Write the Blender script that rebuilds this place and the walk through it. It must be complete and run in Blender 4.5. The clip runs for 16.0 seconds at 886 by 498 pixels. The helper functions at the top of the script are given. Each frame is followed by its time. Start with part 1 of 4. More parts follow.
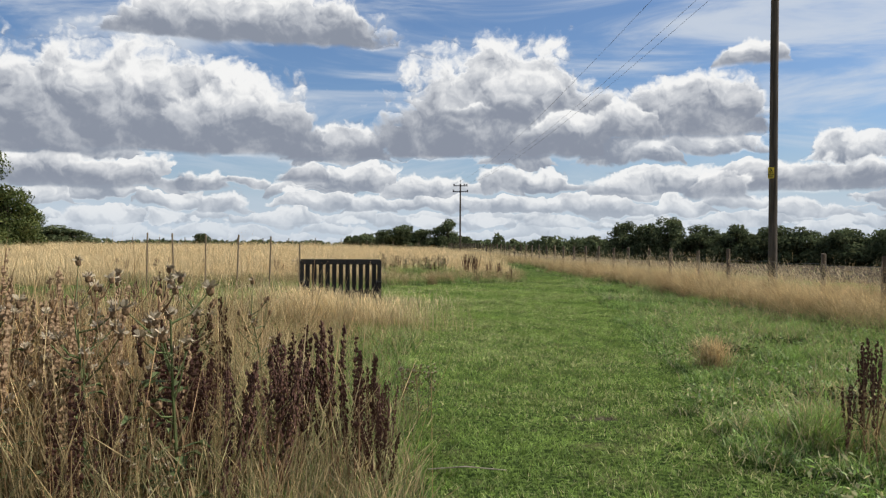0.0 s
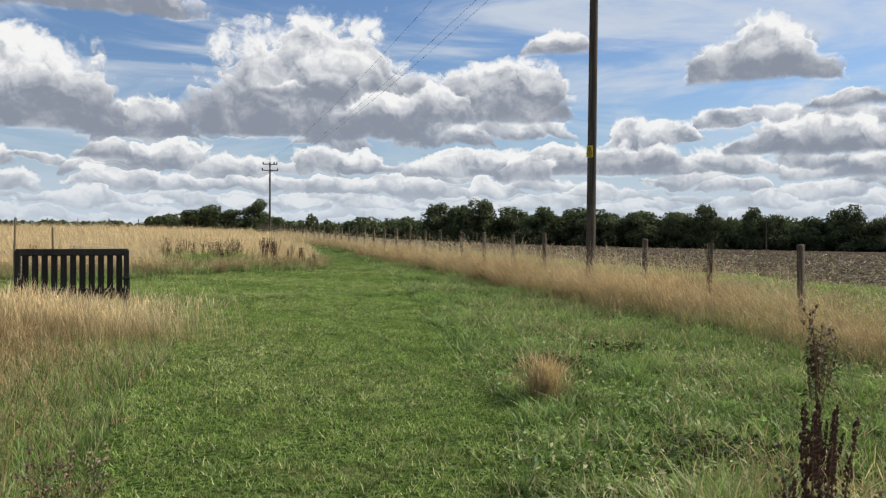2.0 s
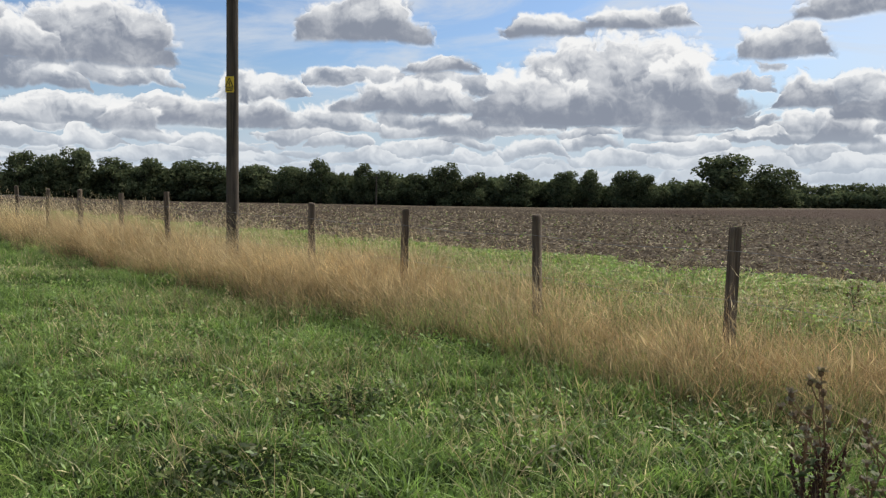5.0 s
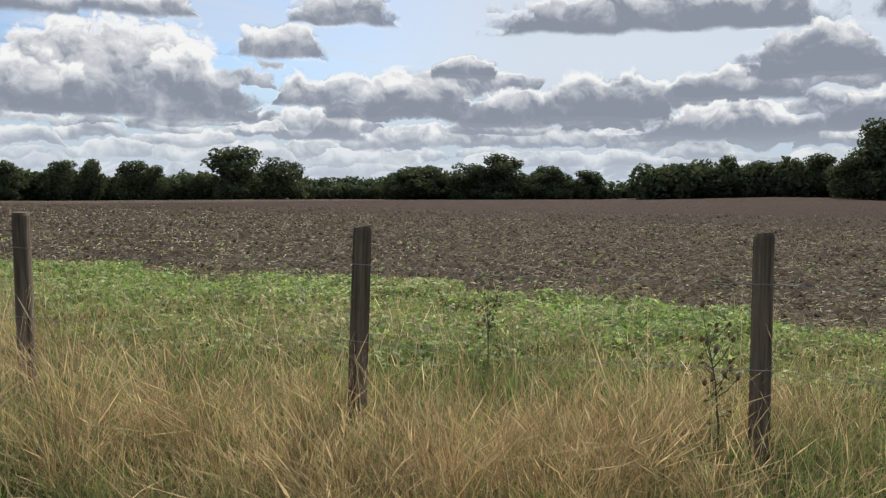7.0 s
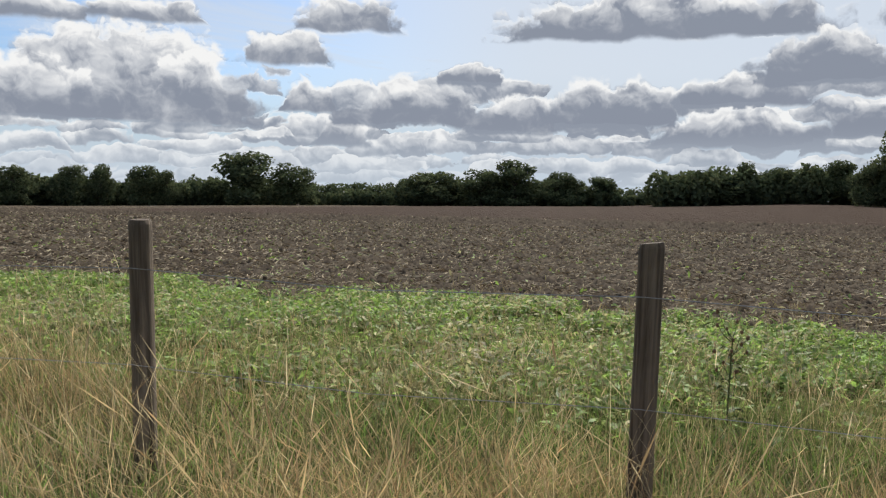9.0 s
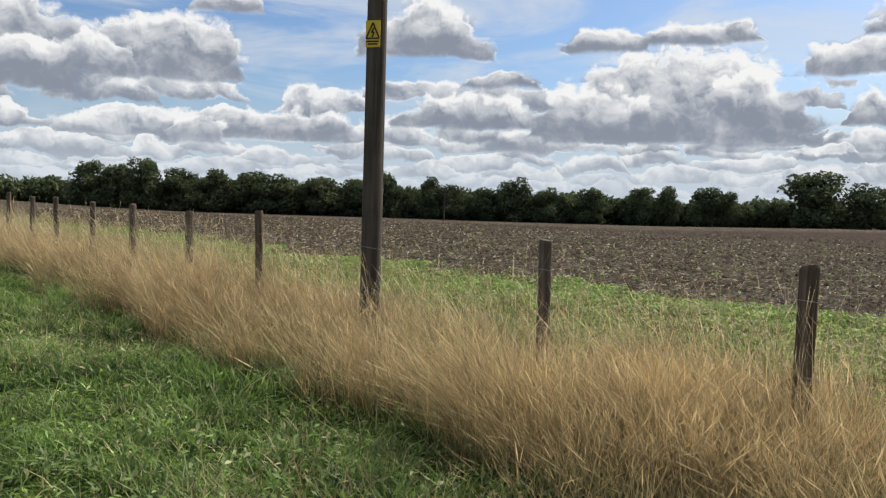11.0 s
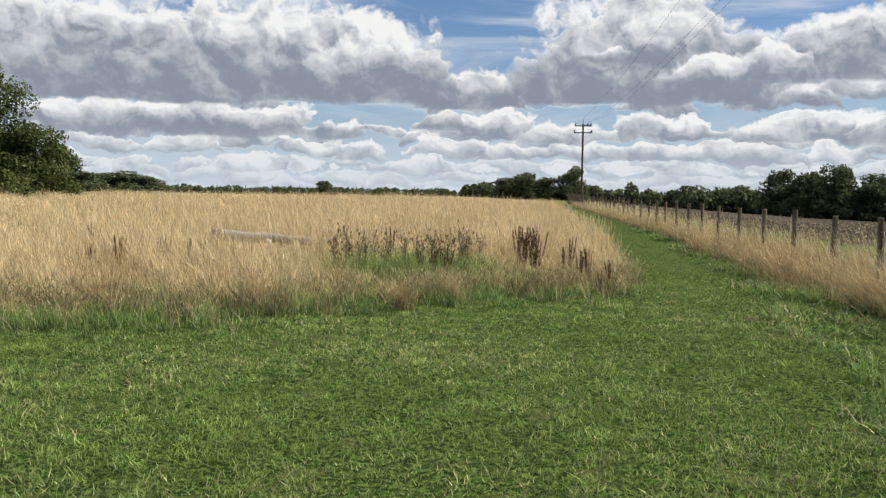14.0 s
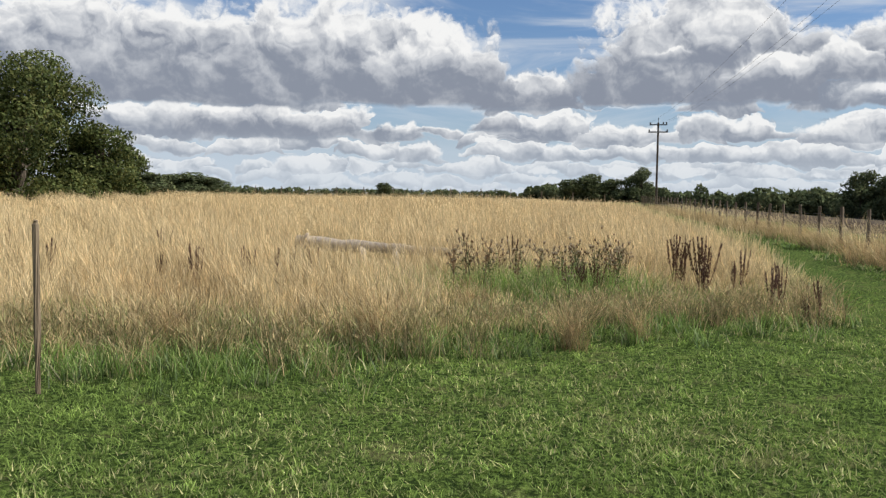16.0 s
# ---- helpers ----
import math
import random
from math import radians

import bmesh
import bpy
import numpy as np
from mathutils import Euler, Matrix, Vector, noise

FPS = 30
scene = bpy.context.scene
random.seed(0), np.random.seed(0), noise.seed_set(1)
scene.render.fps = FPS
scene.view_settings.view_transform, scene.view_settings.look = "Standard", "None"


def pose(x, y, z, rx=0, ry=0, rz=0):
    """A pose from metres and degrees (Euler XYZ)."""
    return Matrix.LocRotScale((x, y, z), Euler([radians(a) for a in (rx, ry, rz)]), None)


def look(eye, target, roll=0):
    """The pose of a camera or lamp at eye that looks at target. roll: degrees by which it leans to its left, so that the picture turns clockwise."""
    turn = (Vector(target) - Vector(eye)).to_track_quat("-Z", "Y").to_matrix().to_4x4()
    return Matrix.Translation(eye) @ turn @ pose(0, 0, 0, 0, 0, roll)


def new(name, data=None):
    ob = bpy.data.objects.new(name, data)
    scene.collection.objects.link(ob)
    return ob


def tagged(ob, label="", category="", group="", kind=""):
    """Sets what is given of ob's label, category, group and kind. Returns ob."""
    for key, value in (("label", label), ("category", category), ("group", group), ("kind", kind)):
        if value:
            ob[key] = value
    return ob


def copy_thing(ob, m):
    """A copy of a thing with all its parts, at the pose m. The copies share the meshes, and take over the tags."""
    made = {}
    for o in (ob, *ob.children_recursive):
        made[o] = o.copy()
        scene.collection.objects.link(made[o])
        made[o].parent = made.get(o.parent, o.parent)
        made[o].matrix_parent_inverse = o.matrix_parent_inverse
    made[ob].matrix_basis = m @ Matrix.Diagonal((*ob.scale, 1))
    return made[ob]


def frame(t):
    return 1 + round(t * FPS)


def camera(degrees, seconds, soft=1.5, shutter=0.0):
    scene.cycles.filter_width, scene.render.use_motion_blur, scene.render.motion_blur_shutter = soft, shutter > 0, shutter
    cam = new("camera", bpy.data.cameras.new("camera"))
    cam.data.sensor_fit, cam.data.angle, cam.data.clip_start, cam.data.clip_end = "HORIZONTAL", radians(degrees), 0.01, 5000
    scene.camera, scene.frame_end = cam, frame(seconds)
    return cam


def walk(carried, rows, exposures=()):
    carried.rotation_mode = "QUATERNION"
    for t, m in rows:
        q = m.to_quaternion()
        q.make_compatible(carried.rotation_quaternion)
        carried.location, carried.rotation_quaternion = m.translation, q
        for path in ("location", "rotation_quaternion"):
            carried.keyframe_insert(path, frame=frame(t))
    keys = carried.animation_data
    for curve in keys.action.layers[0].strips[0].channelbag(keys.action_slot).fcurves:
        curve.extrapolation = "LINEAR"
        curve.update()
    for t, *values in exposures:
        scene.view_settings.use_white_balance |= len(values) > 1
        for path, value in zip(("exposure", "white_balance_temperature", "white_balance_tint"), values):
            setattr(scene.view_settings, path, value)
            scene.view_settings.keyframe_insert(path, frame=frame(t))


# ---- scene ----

# ---- camera and walk ----
cam = camera(56.4, 16.0, 1.3)
PATH = [
    (0, -8.999, -18.703, 1.215, -4.16, 0.02, -0.29),
    (0.5, -8.754, -18.121, 1.261, -7.27, -0.09, -0.37),
    (1, -8.511, -17.517, 1.282, -10.69, -0.05, -0.45),
    (1.5, -8.321, -16.949, 1.281, -14.05, -0.06, -0.41),
    (2, -8.218, -16.268, 1.296, -16.89, -1.24, -0.31),
    (2.5, -8.073, -15.619, 1.296, -18.84, -3.20, -0.20),
    (3, -7.770, -14.857, 1.288, -21.57, -4.10, -0.24),
    (5.5, -6.317, -11.705, 1.413, -51.30, -4.12, -0.67),
    (6, -5.727, -11.154, 1.414, -60.13, -4.20, -0.58),
    (6.5, -5.079, -10.717, 1.385, -69.16, -4.14, -0.88),
    (7, -4.366, -10.326, 1.324, -76.43, -4.23, -0.93),
    (7.5, -3.773, -9.979, 1.273, -80.15, -4.15, -1.25),
    (8.2, -3.148, -9.489, 1.262, -82.69, -4.00, -0.96),
    (10.5, -4.104, -7.232, 1.372, -47.77, -3.23, -1.69),
    (11, -4.532, -6.683, 1.432, -39.34, -3.27, -1.55),
    (11.5, -4.777, -5.966, 1.460, -28.73, -3.54, -1.07),
    (12, -5.085, -5.388, 1.488, -18.87, -3.53, -0.95),
    (12.5, -5.256, -4.831, 1.515, -10.08, -3.57, -0.70),
    (13, -5.553, -4.213, 1.555, -1.13, -3.63, -0.97),
    (13.5, -5.723, -3.683, 1.572, 2.86, -3.64, -0.86),
    (14, -5.982, -3.086, 1.575, 5.06, -3.64, -0.75),
    (14.5, -6.274, -2.455, 1.578, 6.11, -3.58, -0.96),
    (15, -6.623, -1.803, 1.556, 6.50, -3.60, -0.77),
    (15.5, -7.012, -1.157, 1.544, 6.78, -3.60, -0.82),
    (16, -7.438, -0.522, 1.548, 9.01, -3.56, -0.83),
]
walk(cam, [(t, pose(x, y, z, 90 + pitch, roll, yaw)) for t, x, y, z, yaw, pitch, roll in PATH], ((0, 0.2), (16, 0.2)))

# ---- sun and sky ----
SUN_AZ, SUN_EL = 86.2, 40.0          # degrees clockwise from +y, degrees up
sun = new("sun", bpy.data.lights.new("sun", "SUN"))
sun.data.energy, sun.data.angle, sun.data.color = 5.0, radians(0.6), (1.0, 0.95, 0.87)
sa, se = radians(SUN_AZ), radians(SUN_EL)
sun.matrix_world = look((0, 0, 60), (-math.sin(sa) * math.cos(se), -math.cos(sa) * math.cos(se), 60 - math.sin(se)))


class Nodes:
    """A short way to write node trees."""

    def __init__(self, tree):
        self.tree = tree
        tree.nodes.clear()

    def add(self, kind, **given):
        node = self.tree.nodes.new(kind)
        if "operation" in given:
            node.operation = given["operation"]
        if "blend_type" in given:
            node.data_type, node.blend_type = "RGBA", given["blend_type"]
        if "sky_type" in given:
            node.sky_type = given["sky_type"]
        if "interpolation_type" in given:
            node.interpolation_type = given["interpolation_type"]
        if "attribute_name" in given:
            node.attribute_name = given["attribute_name"]
        return node

    def put(self, socket, value):
        if isinstance(value, bpy.types.NodeSocket):
            self.tree.links.new(value, socket)
        elif value is not None:
            socket.default_value = value

    def math(self, op, a, b=None, c=None, clamp=False):
        node = self.add("ShaderNodeMath", operation=op)
        node.use_clamp = clamp
        for i, v in enumerate((a, b, c)):
            self.put(node.inputs[i], v)
        return node.outputs[0]

    def vec(self, op, a, b=None, c=None):
        node = self.add("ShaderNodeVectorMath", operation=op)
        for i, v in enumerate((a, b, c)):
            if v is not None:
                self.put(node.inputs[i], v)
        return node.outputs[1] if op == "LENGTH" else node.outputs[0]

    def noise(self, vector, scale, detail=4.0, rough=0.55, distortion=0.0, colour=False):
        node = self.add("ShaderNodeTexNoise")
        for key, v in (("Vector", vector), ("Scale", scale), ("Detail", detail), ("Roughness", rough), ("Distortion", distortion)):
            self.put(node.inputs[key], v)
        return node.outputs["Color" if colour else "Fac"]

    def puffs(self, vector, scale, detail=2.5):
        node = self.add("ShaderNodeTexVoronoi")
        node.voronoi_dimensions, node.feature, node.normalize = "2D", "SMOOTH_F1", True
        for key, v in (("Vector", vector), ("Scale", scale), ("Detail", detail), ("Roughness", 0.55), ("Lacunarity", 2.1), ("Smoothness", 0.35)):
            self.put(node.inputs[key], v)
        return node.outputs["Distance"]

    def smooth(self, value, lo, hi, a=0.0, b=1.0):
        node = self.add("ShaderNodeMapRange", interpolation_type="SMOOTHSTEP")
        for i, v in enumerate((value, lo, hi, a, b)):
            self.put(node.inputs[i], v)
        return node.outputs[0]

    def mix(self, fac, a, b, blend="MIX"):
        node = self.add("ShaderNodeMix", blend_type=blend)
        node.inputs[0].default_value = 1.0
        self.put(node.inputs[0], fac)
        for i, v in ((6, a), (7, b)):
            self.put(node.inputs[i], (*v, 1.0) if isinstance(v, tuple) and len(v) == 3 else v)
        return node.outputs[2]


# cumulus, the farther first: azimuth, height of the flat base, half width, height of the heap (degrees)
CLOUDS = [
    (44.7, 3.4, 2.4, 1.8), (27.0, 3.8, 6.4, 2.3), (22.9, 3.4, 2.3, 1.8), (-21.7, 3.7, 7.4, 2.5), (-5.4, 4.5, 1.8, 1.6), (69.1, 3.1, 2.4, 1.7),
    (95.0, 3.3, 6.0, 2.4), (107.0, 3.8, 7.5, 2.8), (72.3, 4.5, 3.5, 2.5),
    (41.4, 5.0, 5.4, 2.4), (81.1, 4.2, 3.0, 2.9), (74.2, 4.5, 4.8, 3.7), (66.8, 5.2, 2.9, 2.4), (87.5, 4.7, 4.2, 3.3), (55.0, 4.2, 8.8, 6.6), (49.5, 4.6, 4.6, 3.4), (59.5, 5.0, 3.4, 3.6),
    (65.3, 8.4, 3.0, 2.2), (-3.3, 6.0, 3.8, 2.9), (42.9, 7.7, 2.8, 1.4), (77.9, 7.4, 2.3, 1.4), (96.0, 6.0, 4.5, 2.3),
    (20.6, 7.4, 5.8, 4.4), (8.2, 6.2, 8.4, 8.0), (-31.0, 5.8, 12.0, 6.6), (-17.2, 6.2, 14.0, 7.0), (-9.5, 7.0, 6.0, 4.0), (37.8, 9.6, 4.5, 3.8), (50.2, 10.1, 2.8, 1.7), (56.0, 10.5, 4.5, 1.4),
    (69.6, 10.6, 3.6, 2.7), (90.8, 10.3, 11.0, 3.2), (100.3, 7.3, 4.4, 3.8), (113.0, 10.5, 9.0, 4.0), (-8.8, 13.5, 10.0, 3.3), (24.7, 11.8, 2.0, 1.5),
    (12.6, 6.9, 3.4, 2.4), (6.2, 9.2, 1.7, 1.0), (16.8, 7.3, 2.4, 2.6),
]
world = bpy.data.worlds.new("world")
scene.world = world
world.use_nodes = True
n = Nodes(world.node_tree)
way = n.add("ShaderNodeTexCoord").outputs["Generated"]
sep = n.add("ShaderNodeSeparateXYZ")
n.put(sep.inputs[0], n.vec("NORMALIZE", way))
dx, dy, dz = sep.outputs
az = n.math("MULTIPLY", n.math("ARCTAN2", dx, dy), 57.2958)
el = n.math("MULTIPLY", n.math("ARCSINE", dz), 57.2958)
flat = n.add("ShaderNodeCombineXYZ")
n.put(flat.inputs[0], az), n.put(flat.inputs[1], el)
flat = flat.outputs[0]
# billows push the outlines about
swirl = n.noise(flat, 0.42, 4.0, 0.5, 0.0, True)
swirl = n.vec("MULTIPLY", n.vec("SUBTRACT", swirl, (0.5, 0.5, 0.5)), (4.0, 2.2, 0.0))
bent = n.vec("ADD", flat, swirl)
bsep = n.add("ShaderNodeSeparateXYZ")
n.put(bsep.inputs[0], bent)
level = n.math("MULTIPLY_ADD", bsep.outputs[1], 0.45, n.math("MULTIPLY", el, 0.55))
# round heads, coarse and fine, and the same a little nearer to the sun
coarse, coarse_sun = n.puffs(bent, 0.31, 1.3), n.puffs(n.vec("ADD", bent, (0.34, 0.72, 0.0)), 0.31, 1.3)
fine, fine_sun = n.puffs(bent, 1.05, 1.8), n.puffs(n.vec("ADD", bent, (0.10, 0.24, 0.0)), 1.05, 1.8)
grain = n.noise(flat, 2.2, 6.0, 0.62)
lumps = n.math("ADD", n.math("MULTIPLY", n.math("SUBTRACT", 0.40, coarse), 0.85), n.math("MULTIPLY", n.math("SUBTRACT", 0.40, fine), 0.42))
lumps = n.math("ADD", lumps, n.math("MULTIPLY", n.math("SUBTRACT", grain, 0.5), 0.22))
relief = n.math("ADD", n.math("MULTIPLY", n.math("SUBTRACT", coarse_sun, coarse), 1.5), n.math("MULTIPLY", n.math("SUBTRACT", fine_sun, fine), 0.65))
mottle = n.noise(flat, 0.5, 5.0, 0.6)


def over(state, body, high, share=1.0):
    """One more cloud in front of those before it: what covers, how high within the cloud, how deep in it."""
    here = n.math("MULTIPLY", n.smooth(body, -0.05, 0.16), share)
    if state is None:
        return here, high, body
    cover, rise, depth = state
    return (n.math("MAXIMUM", cover, here), n.math("MULTIPLY_ADD", here, n.math("SUBTRACT", high, rise), rise),
            n.math("MULTIPLY_ADD", here, n.math("SUBTRACT", body, depth), depth))


def rank(state, shift, wide, high, most, lo, hi, share):
    """Many heaps with flat bases, one in each cell wide by high degrees, from lo to hi degrees up."""
    node = n.add("ShaderNodeTexVoronoi")
    node.voronoi_dimensions, node.feature = "2D", "F1"
    node.inputs["Scale"].default_value, node.inputs["Randomness"].default_value = 1.0, 0.8
    at = n.vec("MULTIPLY", n.vec("ADD", bent, shift), (1.0 / wide, 1.0 / high, 0.0))
    n.put(node.inputs["Vector"], at)
    d = n.vec("SUBTRACT", at, node.outputs["Position"])
    ds = n.add("ShaderNodeSeparateXYZ")
    n.put(ds.inputs[0], d)
    up = n.math("ADD", ds.outputs[1], 0.38)
    cs = n.add("ShaderNodeSeparateXYZ")
    n.put(cs.inputs[0], node.outputs["Color"])
    size = n.math("ADD", n.math("MULTIPLY_ADD", cs.outputs[0], 0.40, most), n.smooth(az, 50.0, 85.0, 0.0, 0.22))
    body = n.math("SUBTRACT", size, n.vec("LENGTH", n.vec("MULTIPLY", n.vec("ADD", d, (0.0, 0.38, 0.0)), (1.2, 0.85, 0.0))))
    body = n.math("ADD", n.math("MULTIPLY", body, 1.3), n.math("MULTIPLY", lumps, 1.25))
    body = n.math("MINIMUM", body, n.math("MULTIPLY", up, 2.2))
    fade = n.math("MAXIMUM", n.smooth(el, hi - 1.5, hi + 1.0), n.smooth(el, lo + 0.6, lo - 0.6))
    body = n.math("SUBTRACT", body, n.math("MULTIPLY", fade, 1.5))
    return over(state, body, n.math("MULTIPLY_ADD", up, 1.0, 0.22), share)


sky_clouds = rank(None, (1.0, 0.2, 0.0), 3.1, 0.95, 0.62, -1.0, 3.2, 0.85)
sky_clouds = rank(sky_clouds, (3.0, 0.5, 0.0), 4.3, 1.5, 0.58, 1.4, 5.4, 0.95)
sky_clouds = rank(sky_clouds, (0.0, 0.9, 0.0), 6.6, 2.4, 0.36, 3.4, 8.8, 0.95)
sky_clouds = rank(sky_clouds, (5.0, 4.0, 0.0), 16.0, 7.5, 0.16, 20.0, 62.0, 0.95)
for a, e, w, h in CLOUDS:
    d = n.vec("MULTIPLY", n.vec("SUBTRACT", bent, (a, e, 0.0)), (1.0 / w, 1.0 / h, 0.0))
    high = n.math("MULTIPLY_ADD", level, 1.0 / h, -e / h)
    body = n.math("MULTIPLY_ADD", lumps, 0.75, n.math("SUBTRACT", 0.95, n.vec("LENGTH", d)))
    sky_clouds = over(sky_clouds, n.math("MINIMUM", body, n.math("MULTIPLY", high, 0.5 * h)), high)
cover, rise, depth = sky_clouds
# white heads and rims on the sunward side, grey towards the flat bases
tops = n.smooth(rise, 0.16, 1.0)
lit = n.math("MULTIPLY_ADD", relief, n.math("MULTIPLY_ADD", tops, 0.85, 0.40), n.math("MULTIPLY", tops, 0.60))
lit = n.math("ADD", lit, n.math("MULTIPLY", n.math("SUBTRACT", mottle, 0.47), 0.70))
lit = n.math("ADD", lit, n.math("MULTIPLY", n.smooth(depth, 0.26, 0.0), n.math("MULTIPLY_ADD", tops, 0.40, 0.06)))
lit = n.math("ADD", lit, n.smooth(az, 50.0, 95.0, 0.05, -0.10))
cloud_colour = n.mix(n.smooth(lit, 0.0, 0.48), (0.225, 0.252, 0.310), (0.50, 0.52, 0.555))
cloud_colour = n.mix(n.smooth(lit, 0.36, 0.86), cloud_colour, (0.79, 0.79, 0.785))
# thin high veil
veil = n.noise(n.vec("MULTIPLY", flat, (0.22, 1.0, 1.0)), 0.22, 6.0, 0.6, 1.0)
veil = n.math("MAXIMUM", n.smooth(veil, 0.42, 0.68, 0.0, 0.75), n.smooth(az, 58.0, 84.0, 0.0, 0.85))
sky = n.add("ShaderNodeTexSky", sky_type="NISHITA")
sky.sun_disc, sky.sun_elevation, sky.sun_rotation = False, se, sa
blue = n.mix(None, sky.outputs[0], (0.062, 0.076, 0.096), "MULTIPLY")
blue = n.mix(veil, blue, (0.58, 0.62, 0.67))
blue = n.mix(n.smooth(el, 9.0, 1.0, 0.0, 0.88), blue, (0.42, 0.51, 0.61))
out = n.mix(cover, blue, cloud_colour)
out = n.mix(n.smooth(el, 5.0, 0.0, 0.0, 0.72), out, (0.50, 0.56, 0.63))
back = n.add("ShaderNodeBackground")
n.put(back.inputs[0], out)
n.put(n.add("ShaderNodeOutputWorld").inputs[0], back.outputs[0])


# ---- materials ----
def material(name, build, rough=0.85):
    """A principled material; build(nodes, position) gives its colour and maybe a height for the bump."""
    m = bpy.data.materials.new(name)
    m.use_nodes = True
    t = Nodes(m.node_tree)
    where = t.add("ShaderNodeTexCoord").outputs["Object"]
    got = build(t, where)
    colour, height, depth = got if isinstance(got, tuple) else (got, None, 0)
    bsdf = t.add("ShaderNodeBsdfPrincipled")
    t.put(bsdf.inputs["Base Color"], colour)
    bsdf.inputs["Roughness"].default_value = rough
    bsdf.inputs["Specular IOR Level"].default_value = 0.25 if rough < 0.94 else 0.03
    if height is not None:
        bump = t.add("ShaderNodeBump")
        bump.inputs["Distance"].default_value = depth
        t.put(bump.inputs["Height"], height)
        t.put(bsdf.inputs["Normal"], bump.outputs[0])
    t.put(t.add("ShaderNodeOutputMaterial").inputs[0], bsdf.outputs[0])
    return m


def blade_material(name, dark_ends, tips, dry, dry_share=0.3, glow=0.35, shine=0.02, vary=0.9):
    """Thin leaves and stalks: colour from a dark end, partly painted-in shade, to the tip, dry ones among them, light
    shining through.
    """
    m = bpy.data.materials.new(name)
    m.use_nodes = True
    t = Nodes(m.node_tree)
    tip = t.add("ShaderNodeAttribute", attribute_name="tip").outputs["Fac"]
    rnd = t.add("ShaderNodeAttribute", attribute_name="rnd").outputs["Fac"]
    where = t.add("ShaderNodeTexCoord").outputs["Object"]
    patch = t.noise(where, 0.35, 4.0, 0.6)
    # dark ends hold the stalk's own tone plus shade put into the colour
    colour = t.mix(tip, dark_ends, tips)
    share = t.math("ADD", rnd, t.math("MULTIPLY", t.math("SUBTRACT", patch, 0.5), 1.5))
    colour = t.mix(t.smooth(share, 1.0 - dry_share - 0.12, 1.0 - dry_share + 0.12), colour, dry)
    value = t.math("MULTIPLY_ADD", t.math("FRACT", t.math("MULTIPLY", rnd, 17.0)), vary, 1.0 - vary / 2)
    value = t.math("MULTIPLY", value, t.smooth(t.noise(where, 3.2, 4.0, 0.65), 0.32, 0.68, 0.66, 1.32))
    hsv = t.add("ShaderNodeHueSaturation")
    t.put(hsv.inputs["Value"], value), t.put(hsv.inputs["Color"], colour)
    one, two = t.add("ShaderNodeBsdfDiffuse"), t.add("ShaderNodeBsdfTranslucent")
    gloss, three = t.add("ShaderNodeBsdfGlossy"), t.add("ShaderNodeMixShader")
    both = t.add("ShaderNodeMixShader")
    both.inputs[0].default_value = glow
    for s in (one, two):
        t.put(s.inputs["Color"], hsv.outputs[0])
        t.put(both.inputs[1 if s == one else 2], s.outputs[0])
    gloss.inputs["Roughness"].default_value = 0.6
    gloss.inputs["Color"].default_value = (0.7, 0.7, 0.7, 1)
    three.inputs[0].default_value = shine
    t.put(three.inputs[1], both.outputs[0]), t.put(three.inputs[2], gloss.outputs[0])
    t.put(t.add("ShaderNodeOutputMaterial").inputs[0], three.outputs[0])
    return m


# grass roots are darkened for depth: shade between blades put into the colour
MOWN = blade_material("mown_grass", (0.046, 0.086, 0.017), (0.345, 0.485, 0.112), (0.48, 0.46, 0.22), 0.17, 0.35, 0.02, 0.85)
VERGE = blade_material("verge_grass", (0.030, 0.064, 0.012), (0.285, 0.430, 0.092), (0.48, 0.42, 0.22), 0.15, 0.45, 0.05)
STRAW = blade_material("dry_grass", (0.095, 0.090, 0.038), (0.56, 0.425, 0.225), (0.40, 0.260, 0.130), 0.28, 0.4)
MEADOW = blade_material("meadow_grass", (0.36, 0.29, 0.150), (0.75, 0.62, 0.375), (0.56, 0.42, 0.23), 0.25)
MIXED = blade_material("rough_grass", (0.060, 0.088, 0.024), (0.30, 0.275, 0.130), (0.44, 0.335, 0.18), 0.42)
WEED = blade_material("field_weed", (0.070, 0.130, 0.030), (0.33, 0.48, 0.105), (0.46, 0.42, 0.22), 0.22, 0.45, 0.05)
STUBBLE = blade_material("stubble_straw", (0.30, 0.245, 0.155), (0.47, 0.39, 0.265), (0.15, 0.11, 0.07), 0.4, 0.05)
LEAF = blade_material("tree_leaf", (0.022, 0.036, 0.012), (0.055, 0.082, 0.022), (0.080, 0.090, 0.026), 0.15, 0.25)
# far_leaf is lifted and greyed: distance haze put into the leaf colour
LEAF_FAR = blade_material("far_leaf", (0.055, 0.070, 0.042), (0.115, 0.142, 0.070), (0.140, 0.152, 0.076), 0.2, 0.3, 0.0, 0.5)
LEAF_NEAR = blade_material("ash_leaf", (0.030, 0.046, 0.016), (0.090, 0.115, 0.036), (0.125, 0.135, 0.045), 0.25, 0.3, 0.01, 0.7)


